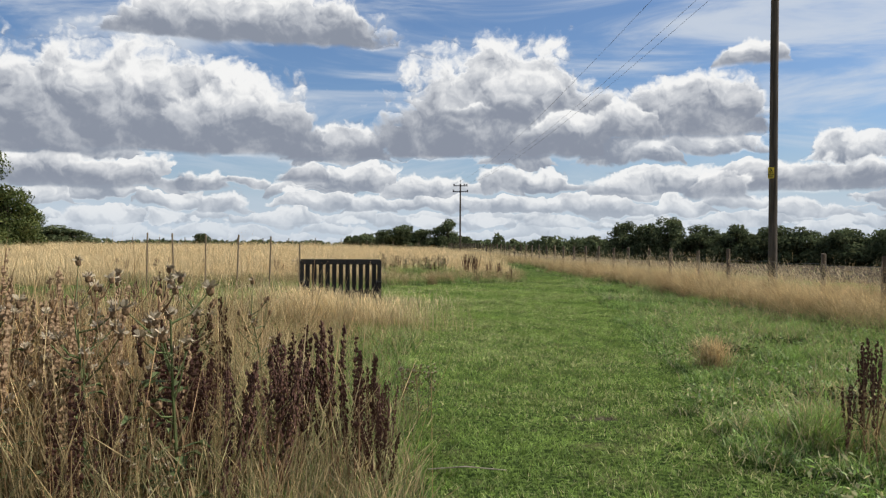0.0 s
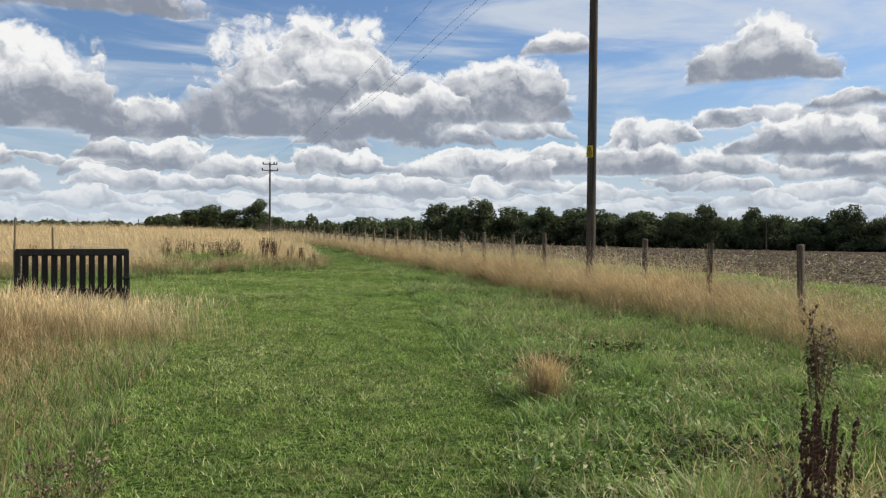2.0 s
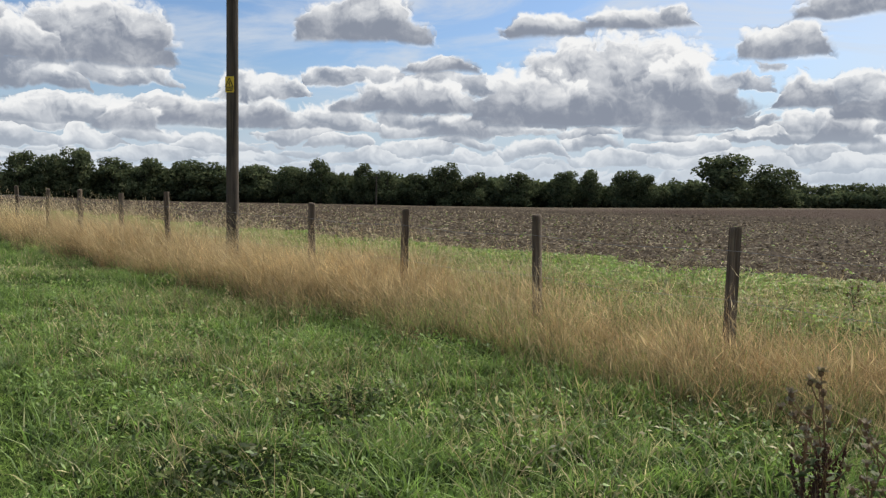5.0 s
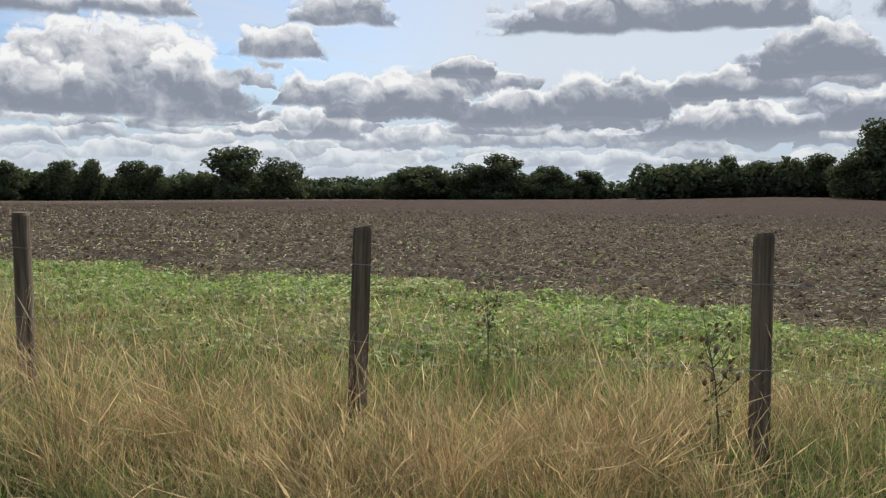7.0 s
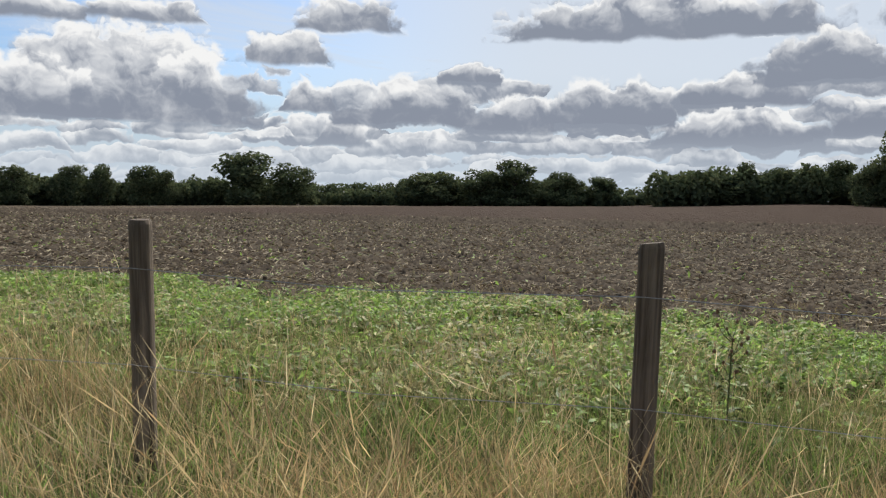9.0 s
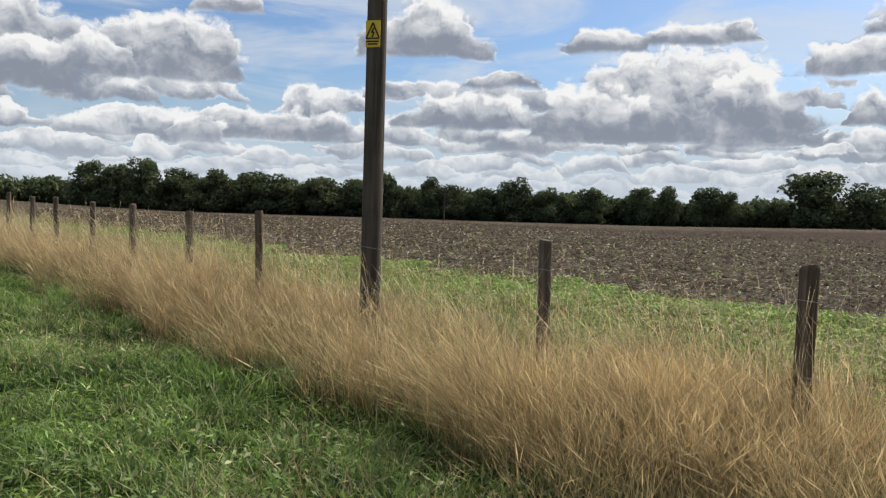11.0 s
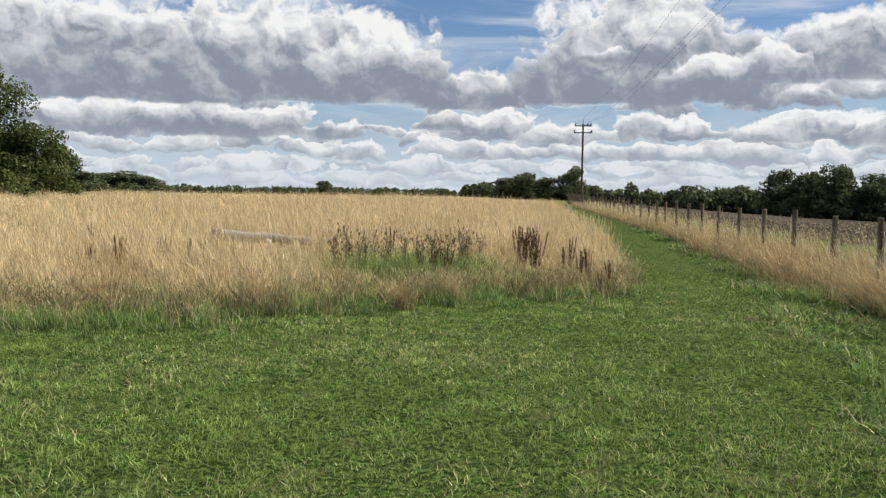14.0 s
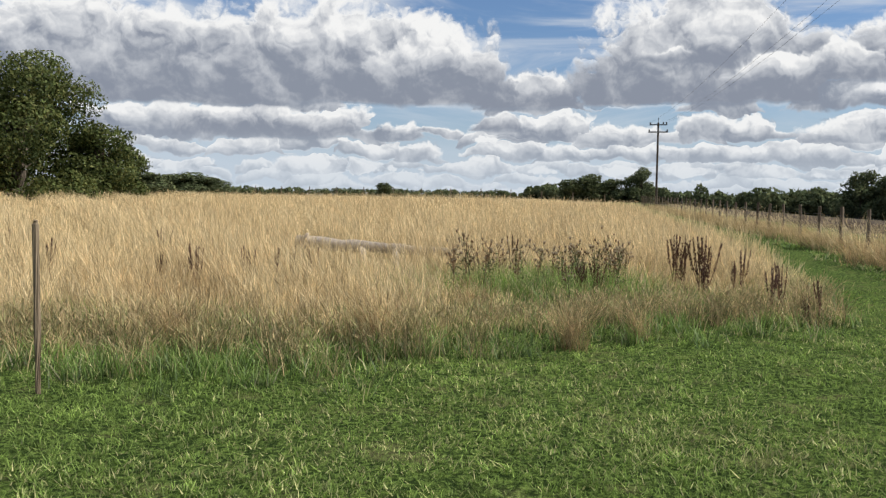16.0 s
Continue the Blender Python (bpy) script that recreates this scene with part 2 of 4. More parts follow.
def ground_colour(t, p):
    """Turf, dry thatch and soil, by the zones painted on the sheet."""
    zone = t.add("ShaderNodeAttribute", attribute_name="zone").outputs["Color"]
    z = t.add("ShaderNodeSeparateXYZ")
    t.put(z.inputs[0], zone)
    fine, mid, wide = t.noise(p, 22.0, 6.0, 0.7), t.noise(p, 2.3, 5.0, 0.6), t.noise(p, 0.25, 4.0)
    turf = t.mix(t.smooth(fine, 0.42, 0.64), (0.026, 0.047, 0.012), (0.165, 0.240, 0.055))
    turf = t.mix(t.smooth(mid, 0.52, 0.75, 0.0, 0.55), turf, (0.20, 0.18, 0.085))
    thatch = t.mix(t.smooth(fine, 0.3, 0.7), (0.23, 0.165, 0.080), (0.50, 0.385, 0.20))
    thatch = t.mix(t.smooth(mid, 0.5, 0.7, 0.0, 0.4), thatch, (0.15, 0.15, 0.055))
    rows = t.add("ShaderNodeMapping")
    rows.inputs["Scale"].default_value = (1.0, 0.45, 1.0)
    t.put(rows.inputs["Vector"], p)
    clod = t.noise(rows.outputs[0], 10.0, 7.0, 0.72)
    band = t.add("ShaderNodeMapping")
    band.inputs["Scale"].default_value = (0.55, 0.045, 1.0)
    t.put(band.inputs["Vector"], p)
    furrow = t.noise(band.outputs[0], 1.0, 5.0, 0.6)
    soil = t.mix(t.smooth(clod, 0.38, 0.66), (0.036, 0.028, 0.021), (0.195, 0.162, 0.121))
    soil = t.mix(t.smooth(furrow, 0.36, 0.60, 0.75, 0.0), soil, (0.055, 0.037, 0.022))
    soil = t.mix(t.smooth(wide, 0.45, 0.65, 0.0, 0.25), soil, (0.17, 0.125, 0.075))
    weeds = t.mix(t.smooth(fine, 0.35, 0.7), (0.080, 0.100, 0.026), (0.23, 0.29, 0.075))
    bare = t.mix(t.smooth(fine, 0.3, 0.7), (0.040, 0.026, 0.019), (0.066, 0.044, 0.033))
    edge = t.math("MULTIPLY", t.math("SUBTRACT", mid, 0.5), 0.8)
    c = turf
    for axis, paint in ((0, thatch), (1, soil), (2, weeds)):
        amount = t.math("ADD", z.outputs[axis], edge)
        c = t.mix(t.smooth(amount, 0.35, 0.65), c, paint)
    plough = t.add("ShaderNodeAttribute", attribute_name="plough").outputs["Fac"]
    c = t.mix(plough, c, bare)
    return c, t.math("ADD", fine, t.math("MULTIPLY", clod, 1.5)), 0.05


GROUND = material("ground", ground_colour, 0.95)


def wood(dark, light, scale=1.0):
    def build(t, p):
        m = t.add("ShaderNodeMapping")
        m.inputs["Scale"].default_value = (30 * scale, 30 * scale, 1.4 * scale)
        t.put(m.inputs["Vector"], p)
        grain = t.noise(m.outputs[0], 1.0, 6.0, 0.65, 0.4)
        blot = t.noise(p, 3.0 * scale, 4.0)
        rnd = t.add("ShaderNodeObjectInfo").outputs["Random"]
        c = t.mix(t.smooth(grain, 0.3, 0.7), dark, light)
        c = t.mix(t.smooth(blot, 0.5, 0.75, 0.0, 0.5), c, tuple(0.55 * v for v in dark))
        h = t.add("ShaderNodeHueSaturation")
        t.put(h.inputs["Color"], c), t.put(h.inputs["Value"], t.math("MULTIPLY_ADD", rnd, 0.35, 0.82))
        return h.outputs[0], grain, 0.012
    return build


def plain(colour, worn, scale=12.0):
    def build(t, p):
        return t.mix(t.smooth(t.noise(p, scale, 5.0, 0.65), 0.4, 0.75), colour, worn), t.noise(p, scale * 4, 3.0), 0.002
    return build


POST_WOOD = material("post_wood", wood((0.055, 0.040, 0.029), (0.205, 0.160, 0.118)), 0.9)
POLE_WOOD = material("pole_wood", wood((0.034, 0.027, 0.022), (0.095, 0.076, 0.060), 0.6), 0.85)
BENCH_WOOD = material("bench_wood", wood((0.008, 0.007, 0.007), (0.022, 0.019, 0.018), 1.5), 0.6)
STAKE_WOOD = material("stake_wood", wood((0.13, 0.098, 0.066), (0.29, 0.225, 0.155), 1.5), 0.85)
LOG_WOOD = material("log_wood", wood((0.26, 0.21, 0.165), (0.52, 0.45, 0.37), 0.8), 0.9)
BARK = material("bark", wood((0.045, 0.038, 0.030), (0.13, 0.11, 0.085), 0.5), 0.95)
STEEL = material("galvanised_steel", plain((0.30, 0.31, 0.32), (0.20, 0.19, 0.18)), 0.5)
DARK_METAL = material("dark_metal", plain((0.035, 0.035, 0.038), (0.06, 0.05, 0.045)), 0.5)
CABLE = material("cable", plain((0.05, 0.05, 0.055), (0.08, 0.08, 0.08)), 0.6)
YELLOW = material("yellow_enamel", plain((0.72, 0.50, 0.035), (0.60, 0.42, 0.06)), 0.45)
BLACK = material("black_enamel", plain((0.012, 0.012, 0.012), (0.03, 0.03, 0.03)), 0.5)
DOCK = material("dock_seed", plain((0.088, 0.042, 0.031), (0.052, 0.027, 0.021), 40.0), 0.9)
TAN_SEED = material("tan_seed", plain((0.30, 0.205, 0.125), (0.18, 0.115, 0.07), 40.0), 0.9)
DRY_STEM = material("dry_stem", plain((0.22, 0.135, 0.075), (0.14, 0.08, 0.045), 30.0), 0.9)
GREEN_STEM = material("green_stem", plain((0.085, 0.115, 0.040), (0.14, 0.13, 0.06), 30.0), 0.8)
THISTLE_LEAF = material("thistle_leaf", plain((0.070, 0.100, 0.035), (0.12, 0.115, 0.05), 25.0), 0.8)
FLUFF = material("seed_fluff", plain((0.40, 0.345, 0.255), (0.27, 0.21, 0.145), 60.0), 0.95)
BUD = material("dry_bud", plain((0.19, 0.12, 0.065), (0.10, 0.065, 0.04), 60.0), 0.9)


# ---- mesh helpers ----
def finish(name, bm, mat, parent=None, label="", smooth=False):
    me = bpy.data.meshes.new(name)
    bm.to_mesh(me)
    bm.free()
    me.materials.append(mat)
    if smooth:
        me.polygons.foreach_set("use_smooth", [True] * len(me.polygons))
    ob = new(name, me)
    if parent is not None:
        ob.parent = parent
    if label:
        ob["label"] = label
    return ob


def part(name, bm, mat, parent, label="", smooth=False):
    return finish(name, bm, mat, parent, label, smooth)


def box(bm, x0, x1, y0, y1, z0, z1, bevel=0.0, m=None):
    """A bevelled block added to bm."""
    made = bmesh.ops.create_cube(bm, size=1.0)["verts"]
    bmesh.ops.scale(bm, vec=(x1 - x0, y1 - y0, z1 - z0), verts=made)
    bmesh.ops.translate(bm, vec=((x0 + x1) / 2, (y0 + y1) / 2, (z0 + z1) / 2), verts=made)
    if bevel:
        edges = list({e for v in made for e in v.link_edges})
        made = bmesh.ops.bevel(bm, geom=edges, offset=bevel, segments=1, affect="EDGES")["verts"]
    if m is not None:
        bmesh.ops.transform(bm, matrix=m, verts=made)
    return bm


def tube(bm, points, radii, sides=8, cap=True):
    """A tapering tube along a line of points."""
    rings = []
    points = [Vector(p) for p in points]
    for i, (p, r) in enumerate(zip(points, radii)):
        d = (points[min(i + 1, len(points) - 1)] - points[max(i - 1, 0)]).normalized()
        q = d.to_track_quat("Z", "Y")
        rings.append([bm.verts.new(p + q @ Vector((r * math.cos(a), r * math.sin(a), 0))) for a in (2 * math.pi * k / sides for k in range(sides))])
    for a, b in zip(rings, rings[1:]):
        for k in range(sides):
            bm.faces.new((a[k], a[(k + 1) % sides], b[(k + 1) % sides], b[k]))
    if cap:
        bm.faces.new(rings[-1])
        bm.faces.new(rings[0][::-1])
    return bm


def raw_mesh(name, verts, counts, loops, mat, tip=None, rnd=None):
    """A mesh out of arrays."""
    me = bpy.data.meshes.new(name)
    me.vertices.add(len(verts))
    me.vertices.foreach_set("co", np.ascontiguousarray(verts, np.float32).ravel())
    me.loops.add(len(loops))
    me.loops.foreach_set("vertex_index", np.ascontiguousarray(loops, np.int32))
    me.polygons.add(len(counts))
    starts = np.concatenate([[0], np.cumsum(counts)[:-1]]).astype(np.int32)
    me.polygons.foreach_set("loop_start", starts)
    for key, values in (("tip", tip), ("rnd", rnd)):
        if values is not None:
            me.attributes.new(key, "FLOAT", "POINT").data.foreach_set("value", np.ascontiguousarray(values, np.float32))
    me.update(calc_edges=True)
    me.materials.append(mat)
    return me


RNG = np.random.default_rng(7)


def height_at(x, y):
    """The lie of the land: it climbs gently along the fence and falls away over the field."""
    x, y = np.asarray(x, float), np.asarray(y, float)
    z = 0.0094 * np.clip(y, -25, 110)
    z = z - 0.0065 * np.clip(x - 12, 0, 200) * np.clip((y + 25) / 60, 0, 1)
    z = z - np.clip((x - 6) / 40, 0, 1) * np.interp(y, (0, 35, 60, 85, 110, 170), (0, 0.5, 1.15, 2.1, 2.5, 2.3))
    z = z + 0.011 * np.clip(x - 15, 0, 120) * np.clip((-2 - y) / 28, 0, 1)
    z = z + 0.006 * np.clip(y - 15, 0, 85) * np.clip((-4 - x) / 12, 0, 1)
    z = z + 0.12 * np.clip((-8.2 - x) / 2.5, 0, 1) * np.clip((4 - y) / 4, 0, 1) * np.clip((y + 12) / 5, 0, 1)
    z = z + 0.02 * np.sin(x * 1.3 + 0.5 * y) * np.sin(y * 0.9) + 0.012 * np.sin(2.9 * x - 1.1) * np.sin(2.3 * y + 0.4 * x)
    return z


def ramp(v, pairs):
    a = np.array(pairs, float)
    return np.interp(v, a[:, 0], a[:, 1])


def wobble(x, y, s=1.0):
    return 0.5 * np.sin(1.7 * x * s + 1.3 * y * s) + 0.3 * np.sin(3.1 * y * s - 2.2 * x * s + 1.0) + 0.2 * np.sin(5.3 * x * s + 4.1 * y * s)


def path_left(y):
    return ramp(y, [(-60, -11), (-25, -9.2), (-14, -8.75), (-11, -8.8), (-7, -8.5), (-4.5, -8.4), (-3.2, -9.0)])


def path_right(y):
    return ramp(y, [(-60, -9.0), (-25, -7.3), (-13.3, -6.7), (-9.7, -5.8), (-0.6, -4.0), (6, -2.9), (14, -1.9), (24, -1.4), (64, -1.1), (110, -1.0)])


def meadow_front(x):
    """Where the tall meadow begins beyond the mown crossing."""
    return ramp(x, [(-60, 9), (-20, 6.5), (-11, 6.6), (-9, 7.4), (-7.8, 8.8), (-4.2, 10.9), (-3.9, 12)])


def meadow_right(y):
    return ramp(y, [(10, -4.3), (13, -3.8), (24, -3.4), (48, -2.9), (64, -2.6), (110, -2.2)])


def zones(x, y):
    """Shares of upper meadow, lower rough, fence strip, weedy strip, soil, verge and mown turf at each place."""
    wob = wobble(x, y) * 0.35
    ragged = wobble(x, y, 0.45) * 0.6 + wobble(y, x, 2.3) * 0.35
    upper = (y > meadow_front(x) + ragged) & (x < meadow_right(y) + 0.4 * wob)
    lower = (x < path_left(y) + 0.5 * wob) & (y < -3.2 + wob)
    strip = (x > ramp(y, [(-30, -2.0), (-10, -1.6), (1, -1.45), (10, -1.35), (24, -0.8), (64, -0.5), (110, -0.4)]) + 0.5 * wob) & (x < 1.3 + wob)
    edge = ramp(y, [(-40, 3.8), (-14, 4.8), (-12, 5.1), (-8.5, 6.6), (-3, 6.9), (2, 6.2), (12, 5.0), (40, 4.0)]) + 1.2 * wob + 0.9 * wobble(x * 0.3, y, 1.1)
    weeds = (x >= 1.3 + wob) & (x < edge)
    soil = x >= edge
    verge = (x > path_right(y) + wob * 0.6) & ~strip & ~weeds & ~soil & ~upper
    mown = ~(upper | lower | strip | weeds | soil | verge)
    return dict(upper=upper, lower=lower, strip=strip, weeds=weeds, soil=soil, verge=verge, mown=mown)


def worn(x, y):
    """Small bare patches trodden into the mown path."""
    return sum(np.exp(-((x - a) ** 2 + ((y - b) / 1.5) ** 2) / r ** 2) for a, b, r in ((-7.22, -12.35, 0.13), (-7.52, -12.2, 0.15)))


# ---- ground ----
def build_ground():
    def axis(lo, a, b, hi, step):
        inner = np.arange(a, b + 1e-6, step)
        out = []
        v, s = b, step
        while v < hi:
            s *= 1.25
            v += s
            out.append(v)
        down = []
        v, s = a, step
        while v > lo:
            s *= 1.25
            v -= s
            down.append(v)
        return np.concatenate([down[::-1], inner, out])
    xs, ys = axis(-2500, -24, 26, 2500, 0.3), axis(-2500, -24, 50, 2500, 0.3)
    X, Y = np.meshgrid(xs, ys, indexing="ij")
    x, y = X.ravel(), Y.ravel()
    z = height_at(x, y)
    nx, ny = len(xs), len(ys)
    i = (np.arange(nx - 1)[:, None] * ny + np.arange(ny - 1)[None, :]).ravel()
    loops = np.stack([i, i + ny, i + ny + 1, i + 1], 1).ravel()
    me = raw_mesh("ground", np.stack([x, y, z], 1), np.full(len(i), 4), loops, GROUND)
    k = zones(x, y)
    col = np.zeros((len(x), 4), np.float32)
    col[:, 0] = np.where(k["upper"], np.clip((y - meadow_front(x)) / 3.0, 0.1, 1.0), np.where(k["strip"], 0.50, np.where(k["lower"], 0.62, np.where(k["verge"], 0.12, 0))))
    col[:, 1] = k["soil"] + worn(x, y) * 0.62
    col[:, 2] = np.where(k["weeds"], 0.56, 0)
    col[:, 3] = 1
    me.attributes.new("zone", "FLOAT_COLOR", "POINT").data.foreach_set("color", col.ravel())
    plough = ((x > 34 + 0.05 * y) & (x < 200)) * np.clip((38 - y) / 8.0, 0, 1) * 0.85
    me.attributes.new("plough", "FLOAT", "POINT").data.foreach_set("value", plough.astype(np.float32))
    me.polygons.foreach_set("use_smooth", np.ones(len(i), bool))
    tagged(new("ground", me), "gently rising grassland with a mown path beside a harvested field", "ground", kind="structure")


build_ground()

# ---- grasses ----
LINE = np.array([(-9, -18.7), (-7.8, -14.9), (-6.3, -11.7), (-3.2, -9.5), (-4.5, -6.7), (-5.5, -4.2), (-7.4, -0.5)])


def reach(x, y):
    """Distance from the line walked."""
    best = np.full(len(x), 1e9)
    for a, b in zip(LINE, LINE[1:]):
        d = b - a
        u = np.clip(((x - a[0]) * d[0] + (y - a[1]) * d[1]) / (d @ d), 0, 1)
        best = np.minimum(best, np.hypot(x - a[0] - u * d[0], y - a[1] - u * d[1]))
    return best


def scatter(count, x0, x1, y0, y1, zone, near, power=1.3, thin=None):
    """Places within a zone, thinning out with distance past near metres."""
    got = []
    left = count
    for _ in range(60):
        m = count * 2
        x, y = RNG.uniform(x0, x1, m), RNG.uniform(y0, y1, m)
        keep = RNG.random(m) < np.minimum(1.0, (near / np.maximum(reach(x, y), 0.1)) ** power)
        k = zones(x, y)
        keep &= np.logical_or.reduce([k[one] for one in zone])
        if thin is not None:
            keep &= RNG.random(m) < thin(x, y)
        got.append(np.stack([x[keep], y[keep]], 1)[:left])
        left -= len(got[-1])
        if left <= 0:
            break
    return np.concatenate(got)


def blades(name, places, lo, hi, wide, lean, drift, segs, mat, label, category, head=0.0, grow=0.0, lift=0.0, droop=1.6, tall=None, swirl_by=0.0, plump=1.0):
    """Grass leaves or stalks standing at the places, bent over, some with a seed head."""
    n_ = len(places)
    x, y = places[:, 0], places[:, 1]
    base = np.stack([x, y, height_at(x, y) - 0.01 + lift], 1)
    far = reach(x, y)
    h = RNG.uniform(lo, hi, n_) * (0.85 + 0.3 * RNG.random(n_)) * (1 + 0.18 * wobble(x, y, 0.9))
    if tall is not None:
        h = h * tall(x, y)
    w = wide * (0.7 + 0.6 * RNG.random(n_)) * (1 + grow * np.maximum(far - 4, 0))
    turn = RNG.uniform(0, 2 * np.pi, n_)
    bend = RNG.normal(0, lean, (n_, 2)) + np.array(drift)
    bend = bend + swirl_by * np.stack([wobble(x, y, 1.2), wobble(y + 4, x, 1.0)], 1)
    side = np.stack([np.cos(turn), np.sin(turn), np.zeros(n_)], 1)
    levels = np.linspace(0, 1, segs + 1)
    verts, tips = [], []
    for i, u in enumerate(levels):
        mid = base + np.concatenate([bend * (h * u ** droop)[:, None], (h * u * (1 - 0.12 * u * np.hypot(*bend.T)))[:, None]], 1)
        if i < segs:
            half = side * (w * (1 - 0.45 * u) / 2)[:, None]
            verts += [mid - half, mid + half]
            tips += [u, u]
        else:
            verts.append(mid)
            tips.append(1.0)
    per = 2 * segs + 1
    faces = []
    counts = []
    for i in range(segs - 1):
        faces.append([2 * i, 2 * i + 1, 2 * i + 3, 2 * i + 2])
        counts.append(4)
    faces.append([2 * segs - 2, 2 * segs - 1, 2 * segs])
    counts.append(3)
    if head:
        # a slim spindle across the top of the stalk
        u0 = 1 - head
        low = base + np.concatenate([bend * (h * u0 ** droop)[:, None], (h * u0 * (1 - 0.12 * u0 * np.hypot(*bend.T)))[:, None]], 1)
        top = verts[-1] + (verts[-1] - low) * 0.12
        mid = (low * 0.6 + top * 0.4)
        cross = np.stack([-np.sin(turn), np.cos(turn), np.zeros(n_)], 1) * (w * plump * RNG.uniform(0.45, 1.05, n_))[:, None]
        verts += [low, mid - cross, mid + cross, top]
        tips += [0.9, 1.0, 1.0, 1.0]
        faces.append([per, per + 1, per + 3, per + 2])
        counts.append(4)
        per += 4
    V = np.stack(verts, 1).reshape(-1, 3)
    loops = (np.concatenate([np.array(f) for f in faces])[None, :] + (np.arange(n_) * per)[:, None]).ravel()
    rnd = np.repeat(RNG.random(n_), per)
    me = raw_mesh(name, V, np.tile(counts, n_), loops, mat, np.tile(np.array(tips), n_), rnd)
    return tagged(new(name, me), label, category, kind="stuff")


def strip_tall(x, y):
    """How high the fence grass stands along the fence."""
    return ramp(y, [(-16, 0.75), (-10.5, 0.55), (-8, 0.50), (-6.5, 0.64), (-3.6, 0.86), (-1.8, 0.66), (0.6, 0.60), (2.2, 0.90), (6, 0.88), (10, 0.70), (30, 0.66)]) * np.where(x > 0.4, 0.8, 1.0) * (0.86 + 0.22 * wobble(x, y, 1.7) + 0.14 * wobble(y, x, 3.3))


def strip_thick(x, y):
    """Dense heaps of fence grass with thin places between them."""
    heaps = wobble(x * 0.9 + 0.3 * y, y, 0.62) + 0.5 * wobble(y, x, 1.7)
    return np.clip(0.30 + 1.15 * heaps, 0.04, 1.0) * np.where(x > 0.5, 0.55, 1.0) * ramp(y, [(-14, 0.8), (-10.5, 0.36), (-7, 0.42), (-4, 1.0)])


def upper_tall(x, y):
    """Low and green at the meadow's near edge, tall and golden beyond."""
    hollow = 0.5 * np.exp(-((x + 11.2) / 2.2) ** 2 - ((y - 12.2) / 2.4) ** 2) + 0.35 * np.exp(-((x + 7.4) / 1.6) ** 2 - ((y - 11.2) / 1.6) ** 2)
    start = np.where(x < -9, 0.56, 0.38)
    return np.clip(start + 0.16 * (y - meadow_front(x)) - hollow, 0.3, 1.0) * (0.8 + 0.3 * (wobble(x, y, 0.8) > -0.1))


def lower_tall(x, y):
    beside = np.clip(0.22 + 0.20 * (path_left(y) - x - 0.3), 0.22, 0.58)
    return np.where(y > -12.4, beside, np.clip(0.5 + 0.5 * (path_left(y) - x), 0.5, 1.45)) * (0.75 + 0.35 * (wobble(x, y, 0.7) > 0))



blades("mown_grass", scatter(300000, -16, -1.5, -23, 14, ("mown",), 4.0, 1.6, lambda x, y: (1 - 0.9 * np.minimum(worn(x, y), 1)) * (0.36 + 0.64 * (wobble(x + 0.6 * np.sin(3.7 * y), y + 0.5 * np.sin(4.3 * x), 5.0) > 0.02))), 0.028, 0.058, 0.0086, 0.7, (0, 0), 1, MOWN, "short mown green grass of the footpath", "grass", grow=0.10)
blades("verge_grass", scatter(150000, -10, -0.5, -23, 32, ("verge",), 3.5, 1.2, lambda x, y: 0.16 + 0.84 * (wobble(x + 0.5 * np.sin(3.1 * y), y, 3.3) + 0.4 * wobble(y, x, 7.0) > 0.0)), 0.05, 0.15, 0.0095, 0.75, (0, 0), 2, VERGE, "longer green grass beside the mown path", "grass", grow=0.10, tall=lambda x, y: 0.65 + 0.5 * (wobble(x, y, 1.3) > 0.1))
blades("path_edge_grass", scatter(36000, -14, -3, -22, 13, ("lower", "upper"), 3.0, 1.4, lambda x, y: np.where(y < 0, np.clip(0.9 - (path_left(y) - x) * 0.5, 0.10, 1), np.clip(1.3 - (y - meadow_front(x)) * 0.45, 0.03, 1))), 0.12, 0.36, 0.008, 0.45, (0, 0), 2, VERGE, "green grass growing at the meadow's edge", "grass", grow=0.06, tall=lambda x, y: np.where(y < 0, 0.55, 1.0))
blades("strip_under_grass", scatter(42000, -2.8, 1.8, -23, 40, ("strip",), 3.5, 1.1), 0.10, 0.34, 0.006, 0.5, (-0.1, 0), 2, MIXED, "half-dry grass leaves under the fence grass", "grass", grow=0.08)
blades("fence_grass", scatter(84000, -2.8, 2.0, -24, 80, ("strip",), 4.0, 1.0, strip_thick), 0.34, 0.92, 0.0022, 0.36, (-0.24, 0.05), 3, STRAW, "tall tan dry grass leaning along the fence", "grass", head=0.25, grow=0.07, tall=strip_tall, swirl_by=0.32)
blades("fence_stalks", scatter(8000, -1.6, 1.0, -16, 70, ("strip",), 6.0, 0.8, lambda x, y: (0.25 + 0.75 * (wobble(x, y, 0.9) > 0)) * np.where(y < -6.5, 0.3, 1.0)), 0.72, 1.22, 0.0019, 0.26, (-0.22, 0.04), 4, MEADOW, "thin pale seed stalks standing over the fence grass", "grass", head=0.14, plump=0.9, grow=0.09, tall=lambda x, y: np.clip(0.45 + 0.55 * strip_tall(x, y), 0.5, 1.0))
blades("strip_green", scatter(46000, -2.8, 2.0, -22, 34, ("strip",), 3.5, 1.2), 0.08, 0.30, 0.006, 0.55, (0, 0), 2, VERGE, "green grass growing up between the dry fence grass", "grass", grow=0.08)
